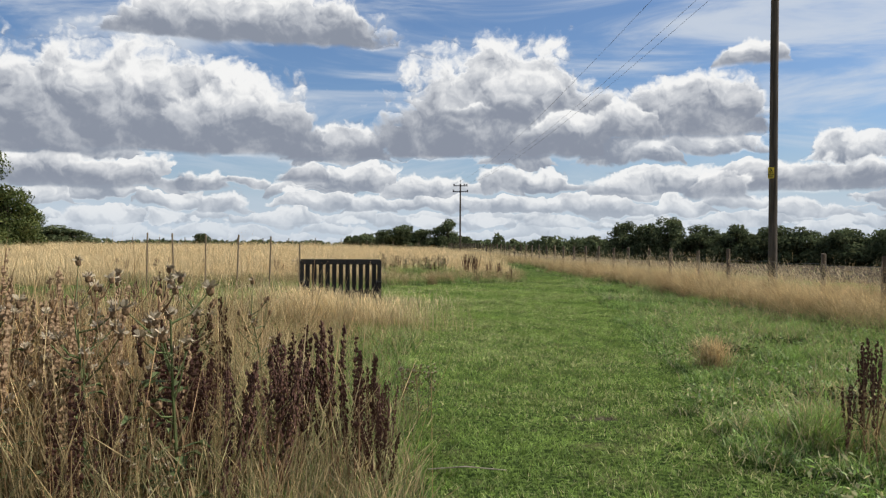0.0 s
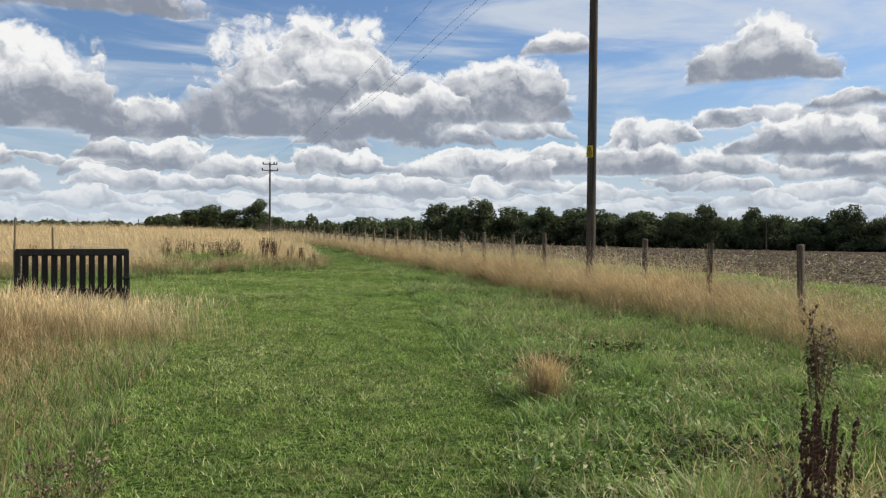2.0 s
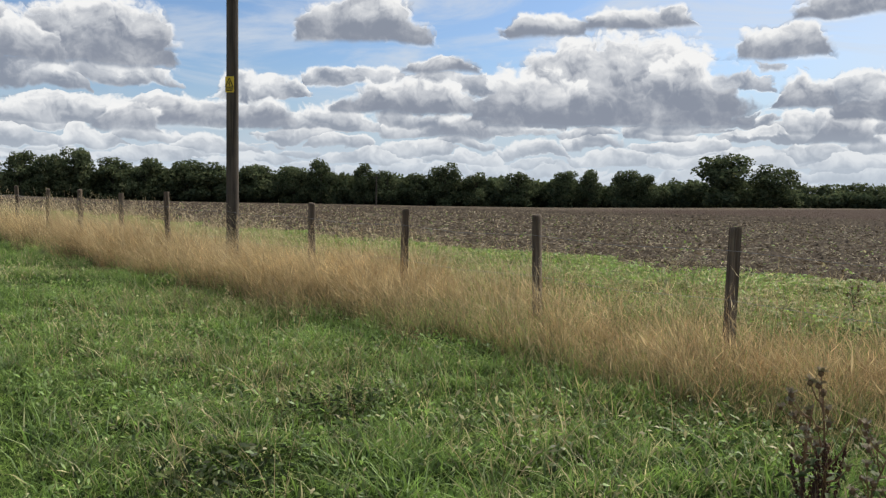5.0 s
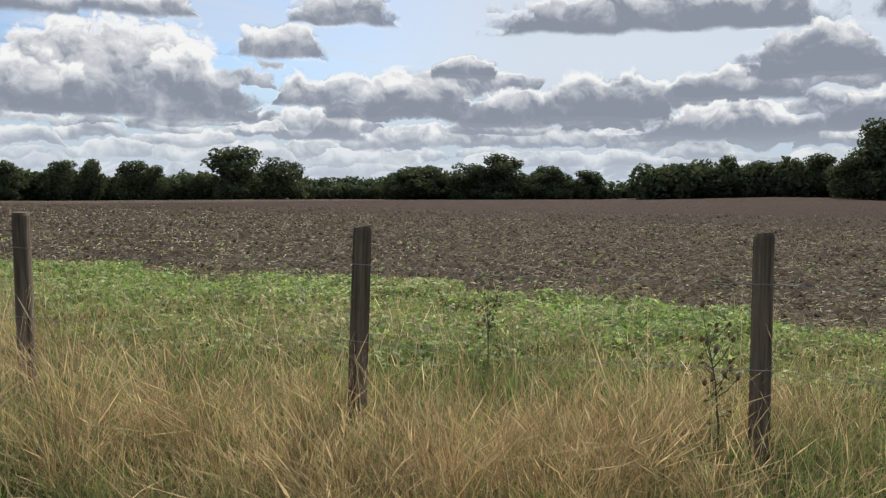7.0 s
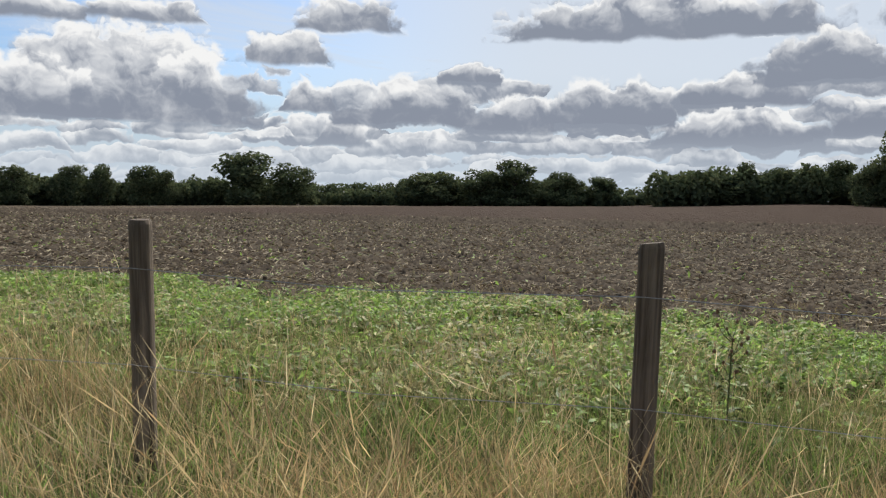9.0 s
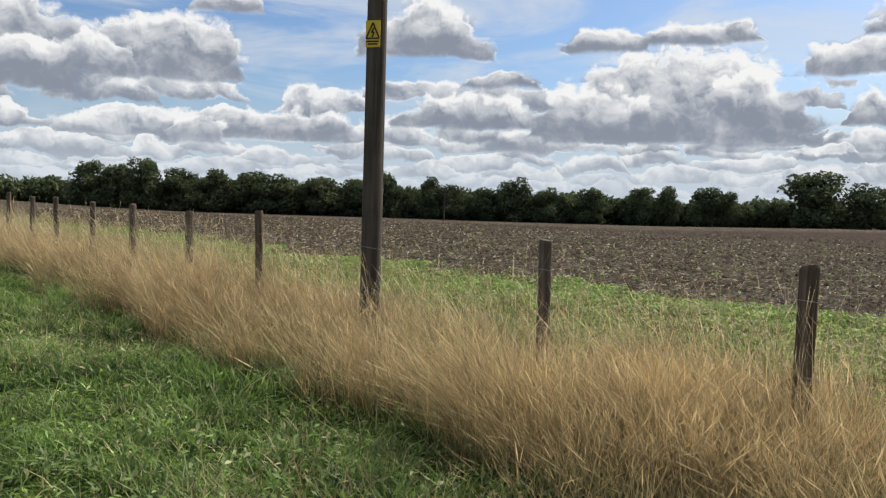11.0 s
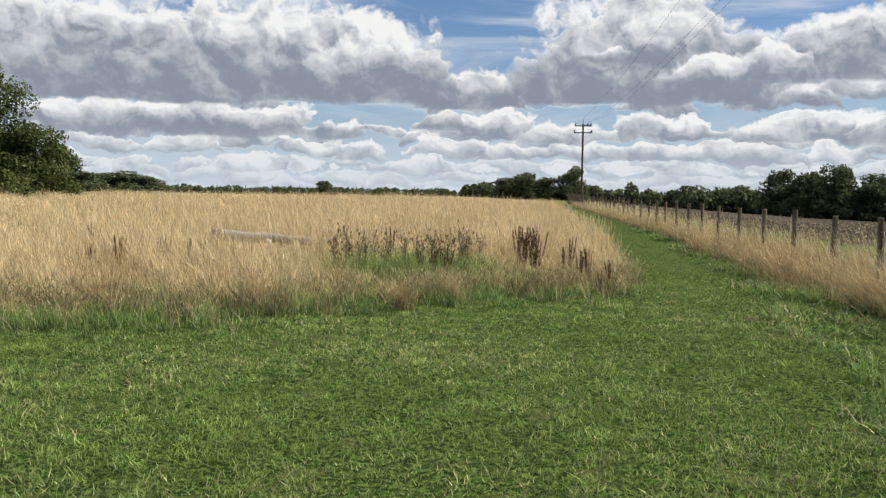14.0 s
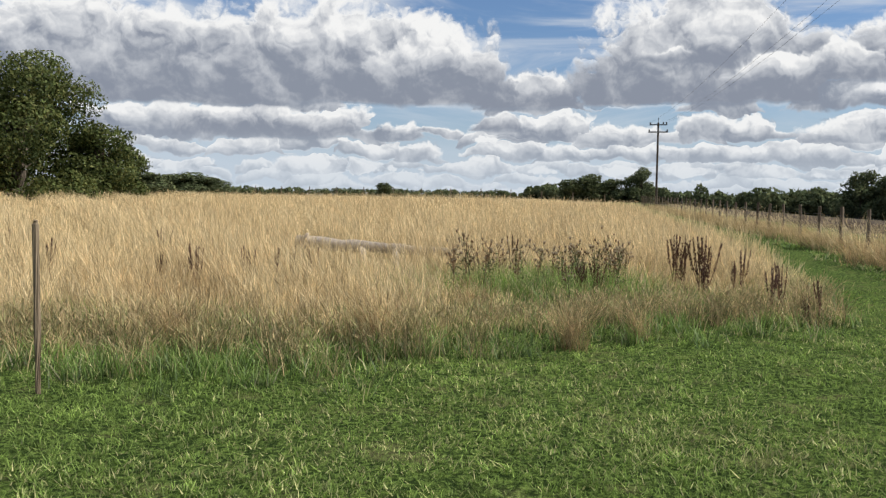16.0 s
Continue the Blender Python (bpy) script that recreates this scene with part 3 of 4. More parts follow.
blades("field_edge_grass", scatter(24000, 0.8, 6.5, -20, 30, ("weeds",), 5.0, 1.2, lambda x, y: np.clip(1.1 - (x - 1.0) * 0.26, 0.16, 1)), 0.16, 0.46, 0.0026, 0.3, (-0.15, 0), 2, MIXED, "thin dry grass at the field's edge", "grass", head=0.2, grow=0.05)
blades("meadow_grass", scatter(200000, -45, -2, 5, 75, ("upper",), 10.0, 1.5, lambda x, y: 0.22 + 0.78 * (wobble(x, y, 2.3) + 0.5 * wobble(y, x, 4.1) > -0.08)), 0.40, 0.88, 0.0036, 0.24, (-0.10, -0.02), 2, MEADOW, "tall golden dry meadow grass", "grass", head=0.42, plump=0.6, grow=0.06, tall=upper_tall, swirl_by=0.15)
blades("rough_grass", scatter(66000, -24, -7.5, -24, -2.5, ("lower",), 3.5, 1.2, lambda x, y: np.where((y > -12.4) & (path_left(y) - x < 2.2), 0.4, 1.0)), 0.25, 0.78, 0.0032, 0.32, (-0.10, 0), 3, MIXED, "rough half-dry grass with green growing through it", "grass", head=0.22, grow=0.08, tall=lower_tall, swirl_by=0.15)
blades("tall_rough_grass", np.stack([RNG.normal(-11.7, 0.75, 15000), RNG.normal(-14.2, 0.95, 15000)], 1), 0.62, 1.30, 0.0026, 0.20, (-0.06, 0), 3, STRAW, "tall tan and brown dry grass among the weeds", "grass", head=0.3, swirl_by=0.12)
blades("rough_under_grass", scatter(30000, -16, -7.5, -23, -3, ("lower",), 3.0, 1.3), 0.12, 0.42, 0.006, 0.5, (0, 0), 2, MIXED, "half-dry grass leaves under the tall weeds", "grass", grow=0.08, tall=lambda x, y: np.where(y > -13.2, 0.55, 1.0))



def clumps(count, per, sigma, x0, x1, y0, y1, zone, near_, thin):
    """Places gathered in tufts."""
    c = scatter(count, x0, x1, y0, y1, zone, near_, 1.0, thin)
    p = np.repeat(c, per, 0)
    return p + RNG.normal(0, 1, p.shape) * sigma * np.repeat(RNG.uniform(0.5, 1.4, len(c)), per)[:, None]


def by_front(x, y):
    return np.exp(-((y - meadow_front(x) - 0.1) / 0.75) ** 2)


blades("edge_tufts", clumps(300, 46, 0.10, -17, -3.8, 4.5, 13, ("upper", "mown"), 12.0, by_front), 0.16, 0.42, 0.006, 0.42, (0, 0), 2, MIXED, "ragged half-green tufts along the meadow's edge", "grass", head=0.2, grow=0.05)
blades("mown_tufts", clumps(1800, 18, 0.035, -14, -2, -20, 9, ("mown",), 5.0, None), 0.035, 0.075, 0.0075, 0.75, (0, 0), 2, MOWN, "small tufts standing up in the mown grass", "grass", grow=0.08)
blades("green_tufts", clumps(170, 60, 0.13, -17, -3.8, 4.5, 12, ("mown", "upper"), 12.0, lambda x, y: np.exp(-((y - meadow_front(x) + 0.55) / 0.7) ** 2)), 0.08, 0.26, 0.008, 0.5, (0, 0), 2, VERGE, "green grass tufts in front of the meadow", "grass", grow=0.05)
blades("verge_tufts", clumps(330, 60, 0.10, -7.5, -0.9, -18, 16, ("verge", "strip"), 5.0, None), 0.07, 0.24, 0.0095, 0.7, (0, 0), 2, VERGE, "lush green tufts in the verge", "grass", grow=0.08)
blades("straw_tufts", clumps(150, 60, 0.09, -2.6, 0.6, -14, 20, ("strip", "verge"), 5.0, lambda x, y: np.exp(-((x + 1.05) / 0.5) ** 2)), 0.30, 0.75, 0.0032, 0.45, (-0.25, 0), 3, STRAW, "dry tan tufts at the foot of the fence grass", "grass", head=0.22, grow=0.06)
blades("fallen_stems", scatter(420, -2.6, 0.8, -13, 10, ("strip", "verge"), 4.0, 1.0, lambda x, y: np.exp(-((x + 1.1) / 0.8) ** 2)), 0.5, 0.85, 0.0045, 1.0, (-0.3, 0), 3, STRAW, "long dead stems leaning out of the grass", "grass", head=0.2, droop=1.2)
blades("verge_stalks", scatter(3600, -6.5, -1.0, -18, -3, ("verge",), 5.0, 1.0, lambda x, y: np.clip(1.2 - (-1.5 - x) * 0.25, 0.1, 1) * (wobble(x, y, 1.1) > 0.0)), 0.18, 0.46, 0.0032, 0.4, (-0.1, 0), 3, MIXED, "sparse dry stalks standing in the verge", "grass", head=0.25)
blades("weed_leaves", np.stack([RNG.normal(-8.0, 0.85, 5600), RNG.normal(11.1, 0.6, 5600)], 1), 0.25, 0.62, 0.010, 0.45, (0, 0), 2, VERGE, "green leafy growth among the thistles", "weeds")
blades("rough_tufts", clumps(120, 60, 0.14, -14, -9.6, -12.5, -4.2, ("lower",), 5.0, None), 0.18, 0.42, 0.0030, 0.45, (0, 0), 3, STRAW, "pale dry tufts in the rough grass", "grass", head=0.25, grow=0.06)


def leaflets(name, places, size, up, mat, label, category, spread=0.5):
    """Small pointed leaves lying about at the places."""
    n_ = len(places)
    x, y = places[:, 0], places[:, 1]
    c = np.stack([x, y, height_at(x, y) + RNG.uniform(0.01, up, n_)], 1)
    d = RNG.normal(0, 1, (n_, 3)) * np.array([1, 1, spread])
    d /= np.linalg.norm(d, axis=1)[:, None]
    e = np.cross(d, RNG.normal(0, 1, (n_, 3)) * np.array([0.4, 0.4, 0]) + np.array([0, 0, 1.0]))
    e /= np.linalg.norm(e, axis=1)[:, None]
    s = size * RNG.uniform(0.6, 1.5, n_)[:, None]
    V = np.stack([c - d * s * 0.6, c + e * s * 0.24, c + d * s * 0.7 - np.array([0, 0, 0.2]) * s, c - e * s * 0.24], 1).reshape(-1, 3)
    loops = np.arange(n_ * 4)
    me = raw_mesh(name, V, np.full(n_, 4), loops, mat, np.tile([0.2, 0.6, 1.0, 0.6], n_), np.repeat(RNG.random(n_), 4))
    return tagged(new(name, me), label, category, kind="stuff")


leaflets("field_weeds", scatter(110000, 1.2, 9, -24, 22, ("weeds",), 6.0, 1.0, lambda x, y: np.clip((x - 1.2) * 0.28, 0.1, 1) * (0.15 + 0.85 * (wobble(x, y, 0.8) + 0.6 * wobble(y, x, 2.4) > -0.2))), 0.060, 0.13, WEED, "low bright green weeds at the edge of the field", "weeds")
leaflets("verge_weeds", scatter(22000, -8, -1, -18, 14, ("verge",), 3.0, 1.4, lambda x, y: 0.25 + 0.75 * (wobble(x, y, 1.4) > 0.2)), 0.036, 0.14, VERGE, "broad-leaved green weeds among the verge grass", "weeds")
DARK = ((-3.59, -7.98), (-5.2, -11.9), (-4.75, -8.6))
leaflets("dark_weeds", np.concatenate([RNG.normal(0, 0.17, (420, 2)) * (1.3, 1.0) + spot for spot in DARK]), 0.045, 0.13, LEAF, "low dark weed patches in the verge", "weeds")
leaflets("soil_weeds", scatter(5000, 5, 30, -28, 40, ("soil",), 8.0, 1.2), 0.07, 0.10, WEED, "scattered green seedlings on the bare soil", "weeds")


def straws(name, places, lo, hi, wide, mat, label):
    """Cut straws lying flat or leaning on the soil."""
    n_ = len(places)
    x, y = places[:, 0], places[:, 1]
    c = np.stack([x, y, height_at(x, y) + RNG.uniform(0.004, 0.06, n_)], 1)
    a = RNG.uniform(0, 2 * np.pi, n_)
    d = np.stack([np.cos(a), np.sin(a), RNG.uniform(-0.2, 0.45, n_)], 1) * RNG.uniform(lo, hi, n_)[:, None]
    w = (wide * (1 + 0.05 * np.maximum(reach(x, y) - 8, 0)))[:, None]
    s = np.stack([-np.sin(a), np.cos(a), np.full(n_, 0.7)], 1) * w
    V = np.stack([c - s, c + d - s, c + d + s, c + s], 1).reshape(-1, 3)
    me = raw_mesh(name, V, np.full(n_, 4), np.arange(n_ * 4), mat, np.tile([0, 1.0, 1.0, 0], n_), np.repeat(RNG.random(n_), 4))
    return tagged(new(name, me), label, "straw", kind="stuff")


straws("stubble", scatter(85000, 4, 48, -32, 45, ("soil",), 9.0, 1.2, lambda x, y: np.where(x > 33 + 0.05 * y, 0.06, 1.0) * (0.22 + 0.78 * (wobble(1.6 * x, 0.35 * y, 1.0) + 0.5 * wobble(y, x, 1.9) > 0.05))), 0.03, 0.14, 0.0050, STUBBLE, "pale cut straw strewn over the harvested field")


def clods(count):
    """Lumps of turned soil."""
    p = scatter(count, 5, 45, -32, 42, ("soil",), 9.0, 1.1)
    n_ = len(p)
    c = np.stack([p[:, 0], p[:, 1], height_at(p[:, 0], p[:, 1])], 1)
    s = RNG.uniform(0.03, 0.10, n_) * (1 + 0.03 * np.maximum(reach(p[:, 0], p[:, 1]) - 8, 0))
    shape = np.array([(1, 0, 0), (0, 1, 0), (-1, 0, 0), (0, -1, 0), (0, 0, 0.7)])
    V = (c[:, None, :] + shape[None] * s[:, None, None] * RNG.uniform(0.6, 1.3, (n_, 5, 3))).reshape(-1, 3)
    f = np.array([0, 1, 4, 1, 2, 4, 2, 3, 4, 3, 0, 4])
    me = raw_mesh("soil_clods", V, np.full(n_ * 4, 3), (f[None] + (np.arange(n_) * 5)[:, None]).ravel(), material("clod", plain((0.050, 0.039, 0.029), (0.142, 0.115, 0.082), 5.0), 0.95))
    tagged(new("soil_clods", me), "brown clods of turned soil on the field", "soil", kind="stuff")


clods(26000)


# ---- fence ----
def post_mesh(seed, top=1.22, r=0.052):
    """A split round post with a weathered, slightly sloping top."""
    rnd = random.Random(seed)
    bm = bmesh.new()
    rings = []
    sides = 12
    rough = [1 + rnd.uniform(-0.13, 0.10) for _ in range(sides)]
    slope = rnd.uniform(-0.012, 0.012)
    for z, k in ((-0.30, 1.0), (0.25, 1.02), (0.7, 1.0), (top - 0.02, 0.98), (top, 0.88)):
        wave = [rough[i] * k * (1 + rnd.uniform(-0.025, 0.025)) for i in range(sides)]
        rings.append([bm.verts.new((r * wave[i] * math.cos(2 * math.pi * i / sides), r * wave[i] * math.sin(2 * math.pi * i / sides), z + (slope * math.cos(2 * math.pi * i / sides) if z > 1 else 0))) for i in range(sides)])
    for a, b in zip(rings, rings[1:]):
        for i in range(sides):
            bm.faces.new((a[i], a[(i + 1) % sides], b[(i + 1) % sides], b[i]))
    bm.faces.new(rings[-1])
    me = bpy.data.meshes.new("fence_post")
    bm.to_mesh(me)
    me.materials.append(POST_WOOD)
    return me


SPACING = 2.193
POSTS = [post_mesh(i) for i in range(5)]


for k in range(-9, 44):
    if k == 0:
        continue
    rnd = random.Random(100 + k)
    y = SPACING * k + (-0.20 if k == -1 else rnd.uniform(-0.04, 0.04))
    ob = new("fence_post", POSTS[k % 5])
    ob.matrix_world = pose(rnd.uniform(-0.02, 0.02), y, float(height_at(0, y)) - 0.02 + rnd.uniform(-0.03, 0.02), rnd.uniform(-1.5, 1.5), rnd.uniform(-1.5, 1.5), rnd.uniform(0, 360))
    tagged(ob, "weathered round wooden fence post in long dry grass", "post", "posts along the field fence")
for z in (0.55, 0.98):
    bm = bmesh.new()
    pts = []
    for k in range(-9, 44):
        for u, sag in ((0, 0), (0.5, 0.035)):
            y = SPACING * (k + u)
            pts.append((-0.06, y, 0.0094 * y + z - sag))
    tube(bm, pts, [0.0018] * len(pts), 4)
    tagged(finish("fence_wire", bm, STEEL), "thin slack grey wire strung along the fence posts", "wire", "wires of the field fence")


# ---- power line ----
def power_pole(x, y, tall, r0, r1, lean, sign):
    """A wooden pole with two crossarms, insulators and, on the near one, a warning plate."""
    z0 = float(height_at(x, y))
    root = new("utility_pole")
    bm = bmesh.new()
    steps = 9
    tube(bm, [(0, 0, -0.4 + (tall + 0.4) * i / steps) for i in range(steps + 1)], [r0 + (r1 - r0) * i / steps for i in range(steps + 1)], 20)
    part("shaft", bm, POLE_WOOD, root, smooth=False)
    for h, half in ((tall - 0.25, 0.95), (tall - 1.05, 1.05)):
        bm = bmesh.new()
        box(bm, -half, half, -0.05 - r1, 0.05 - r1, h - 0.06, h + 0.06, 0.008)
        arm = part("crossarm", bm, DARK_METAL, root)
        for u in (-0.92, 0.92) if h < tall - 0.5 else (-0.92, 0.55, 0.92):
            bm = bmesh.new()
            px = u * half
            tube(bm, [(px, -r1, h + 0.05), (px, -r1, h + 0.12), (px, -r1, h + 0.16), (px, -r1, h + 0.22), (px, -r1, h + 0.28)], [0.03, 0.10, 0.06, 0.10, 0.04], 10)
            part("insulator", bm, DARK_METAL, root, "dark glazed insulator")
    bm = bmesh.new()
    tube(bm, [(0, 0, tall - 0.02), (0, 0, tall + 0.35), (0.03, 0, tall + 0.5)], [0.03, 0.03, 0.06], 8)
    part("top_pin", bm, DARK_METAL, root)
    if sign:
        bm = bmesh.new()
        zc = 3.05
        r = r0 + (r1 - r0) * zc / tall
        turn = pose(0, 0, 0, 0, 0, -54)
        box(bm, -0.075, 0.075, -r - 0.016, -r - 0.004, zc - 0.13, zc + 0.13, 0.004, turn)
        plate = part("warning_plate", bm, YELLOW, root, "yellow enamel warning plate with a black triangle")
        bm = bmesh.new()
        yy = -r - 0.020

        def bar(x0, z0_, x1, z1_, w):
            d = math.atan2(z1_ - z0_, x1 - x0)
            ln = math.hypot(x1 - x0, z1_ - z0_) / 2
            box(bm, -ln, ln, -0.002, 0.002, -w, w, 0, turn @ pose((x0 + x1) / 2, yy, (z0_ + z1_) / 2) @ Matrix.Rotation(-d, 4, "Y"))
        a, b, c = (-0.068, zc - 0.045), (0.068, zc - 0.045), (0.0, zc + 0.105)
        for p, q in ((a, b), (b, c), (c, a)):
            bar(*p, *q, 0.007)
        bar(0.012, zc + 0.055, -0.014, zc + 0.012, 0.007)
        bar(-0.014, zc + 0.012, 0.014, zc + 0.012, 0.006)
        bar(0.014, zc + 0.012, -0.008, zc - 0.033, 0.006)
        part("triangle", bm, BLACK, plate, "black warning triangle with a lightning bolt")
        bm = bmesh.new()
        for zz, half in ((-0.075, 0.065), (-0.10, 0.05)):
            bar(-half, zc + zz, half, zc + zz, 0.007)
        part("lettering", bm, BLACK, plate, "small dark lettering too fine to read")
    root.matrix_world = pose(x, y, z0, *lean)
    return root


tagged(power_pole(0.16, 0.16, 9.4, 0.105, 0.085, (0, 0.25, 0), True), "tall dark wooden utility pole with a yellow warning plate", "utility pole", "poles of the power line")
tagged(power_pole(1.57, 94.3, 9.3, 0.13, 0.10, (0, 0, -2), False), "distant wooden utility pole with two crossarms and insulators", "utility pole", "poles of the power line")
for off, h in ((-0.9, 9.25), (0.5, 9.25), (0.9, 9.25)):
    pts = []
    for a, b in (((0.16, -85.0, 8.5), (0.16, 0.1, 9.28)), ((0.16, 0.1, 9.28), (1.57, 94.2, 10.2))):
        for i in range(25):
            u = i / 24
            pts.append((a[0] + (b[0] - a[0]) * u + off, a[1] + (b[1] - a[1]) * u, a[2] + (b[2] - a[2]) * u - 4 * 1.1 * u * (1 - u)))
    bm = bmesh.new()
    tube(bm, pts, [0.0055] * len(pts), 5)
    tagged(finish("power_cable", bm, CABLE), "thin dark overhead cable sagging between the poles", "cable", "cables of the power line")


# ---- bench ----
def bench():
    """A slatted garden bench, seen from behind."""
    root = new("bench")
    w = 0.655
    for x in (-w, w):
        bm = bmesh.new()
        box(bm, x - 0.035, x + 0.035, -0.035, 0.035, 0.0, 1.02, 0.006, Matrix.Rotation(radians(-4), 4, "X"))
        part("back_leg", bm, BENCH_WOOD, root)
        bm = bmesh.new()
        box(bm, x - 0.035, x + 0.035, 0.46, 0.53, 0.0, 0.62, 0.006)
        part("front_leg", bm, BENCH_WOOD, root)
        bm = bmesh.new()
        box(bm, x - 0.045, x + 0.045, 0.0, 0.56, 0.62, 0.665, 0.01)
        part("armrest", bm, BENCH_WOOD, root)
    tilt = Matrix.Rotation(radians(-4), 4, "X")
    for z0, z1 in ((0.95, 1.04), (0.44, 0.52)):
        bm = bmesh.new()
        box(bm, -w - 0.02 if z0 > 0.9 else -w + 0.035, w + 0.02 if z0 > 0.9 else w - 0.035, -0.03, 0.03, z0, z1, 0.006, tilt)
        part("back_rail", bm, BENCH_WOOD, root)
    for i in range(11):
        x = -w + 0.035 + (2 * w - 0.07) * (i + 0.5) / 11
        bm = bmesh.new()
        box(bm, x - 0.038, x + 0.038, -0.012, 0.012, 0.51, 0.96, 0.003, tilt)
        part("back_slat", bm, BENCH_WOOD, root)
    for i in range(5):
        bm = bmesh.new()
        y = 0.06 + i * 0.098
        box(bm, -w + 0.02, w - 0.02, y, y + 0.08, 0.41, 0.435, 0.004)
        part("seat_slat", bm, BENCH_WOOD, root)
    bm = bmesh.new()
    box(bm, -w + 0.035, w - 0.035, 0.48, 0.51, 0.33, 0.41, 0.004)
    part("front_rail", bm, BENCH_WOOD, root)
    x, y = -9.71, -4.54
    root.matrix_world = pose(x, y, float(height_at(x, y)) - 0.01, 0, 0, 3)
    tagged(root, "black-painted slatted wooden bench standing in dry grass, seen from behind", "bench")


bench()

# ---- thin stakes and the log ----
for i, (x, y, h) in enumerate(((-11.37, 5.04, 1.30), (-12.25, 5.3, 1.5), (-13.15, 5.2, 1.55), (-14.05, 5.3, 1.55), (-14.95, 5.4, 1.6), (-15.75, 5.5, 1.62))):
    rnd = random.Random(i)
    bm = bmesh.new()
    tube(bm, [(0, 0, -0.2), (0.003, 0, 0.5), (-0.003, 0.003, h - 0.03), (0, 0, h)], [0.026, 0.026, 0.025, 0.018], 8)
    ob = finish("stake", bm, STAKE_WOOD)
    ob.matrix_world = pose(x, y, float(height_at(x, y)), rnd.uniform(-1, 1), rnd.uniform(-2.5, 2.5) if i else 0.6, 0)
    tagged(ob, "slim upright wooden stake beside the mown crossing", "stake", "stakes by the crossing")


def fallen_log():
    rnd = random.Random(5)
    root = new("log")
    bm = bmesh.new()
    pts, radii = [], []
    for i in range(12):
        u = i / 11
        pts.append((u * 3.2, 0.05 * math.sin(3 * u), 0.52 - 0.10 * u + 0.015 * rnd.uniform(-1, 1)))
        radii.append(0.135 - 0.060 * u + 0.012 * rnd.uniform(-1, 1))
    tube(bm, pts, radii, 12)
    part("trunk", bm, LOG_WOOD, root, smooth=True)
    for u, ln, up in ((0.02, 0.45, -0.5), (0.06, 0.3, 0.2), (0.75, 0.42, -0.6), (0.5, 0.4, -0.42)):
        bm = bmesh.new()
        p = Vector((u * 2.6, 0, 0.52 - 0.10 * u))
        tube(bm, [p, p + Vector((0.08, -0.15, up * 0.5)), p + Vector((0.12, -ln * 0.5, up))], [0.07, 0.055, 0.035], 8)
        part("branch_stub", bm, LOG_WOOD, root, smooth=True)
    x, y = -12.6, 14.5
    root.matrix_world = pose(x, y, float(height_at(x, y)), 0, 0, -6)
    tagged(root, "pale barkless fallen log half hidden in meadow grass", "log")


fallen_log()


# ---- tall weeds ----
def dock(seed, tall, arms, mat, label, group):
    """A dead dock: a reddish stem with upright branches thick with seeds."""
    rnd = random.Random(seed)
    root = new("dock_plant")
    stems, seeds = bmesh.new(), bmesh.new()
    lines = []
    for i in range(arms):
        a = rnd.uniform(0, 6.28)
        out = rnd.uniform(0.05, 0.20) * (0 if i == 0 else 1)
        z0 = 0.0 if rnd.random() < 0.5 else rnd.uniform(0.15, 0.45) * tall
        top = tall * rnd.uniform(0.72, 1.0)
        p0 = Vector((0.02 * math.cos(a), 0.02 * math.sin(a), z0))
        p1 = Vector((out * 0.6 * math.cos(a), out * 0.6 * math.sin(a), z0 + (top - z0) * 0.4))
        p2 = Vector((out * math.cos(a), out * math.sin(a), top))
        lines.append((p0, p1, p2))
        tube(stems, [p0, p1, p2], [0.007, 0.005, 0.002], 5)
    for p0, p1, p2 in lines:
        for j in range(86):
            u = rnd.uniform(0.42, 1.0)
            p = p0.lerp(p1, u * 2) if u < 0.5 else p1.lerp(p2, u * 2 - 1)
            r = 0.018 * (1.15 - u) + 0.007
            c = p + Vector((rnd.uniform(-r, r), rnd.uniform(-r, r), rnd.uniform(-0.01, 0.01)))
            s = rnd.uniform(0.005, 0.0115)
            v = [seeds.verts.new(c + Vector(q) * s) for q in ((1, 0, 0), (-0.5, 0.87, 0), (-0.5, -0.87, 0), (0, 0, 1.3), (0, 0, -1.3))]
            for f in ((0, 1, 3), (1, 2, 3), (2, 0, 3), (1, 0, 4), (2, 1, 4), (0, 2, 4)):
                seeds.faces.new([v[k] for k in f])
    part("stem", stems, DRY_STEM, root)
    tagged(part("seed_spike", seeds, mat, root), kind="stuff")
    return tagged(root, label, "weed", group)


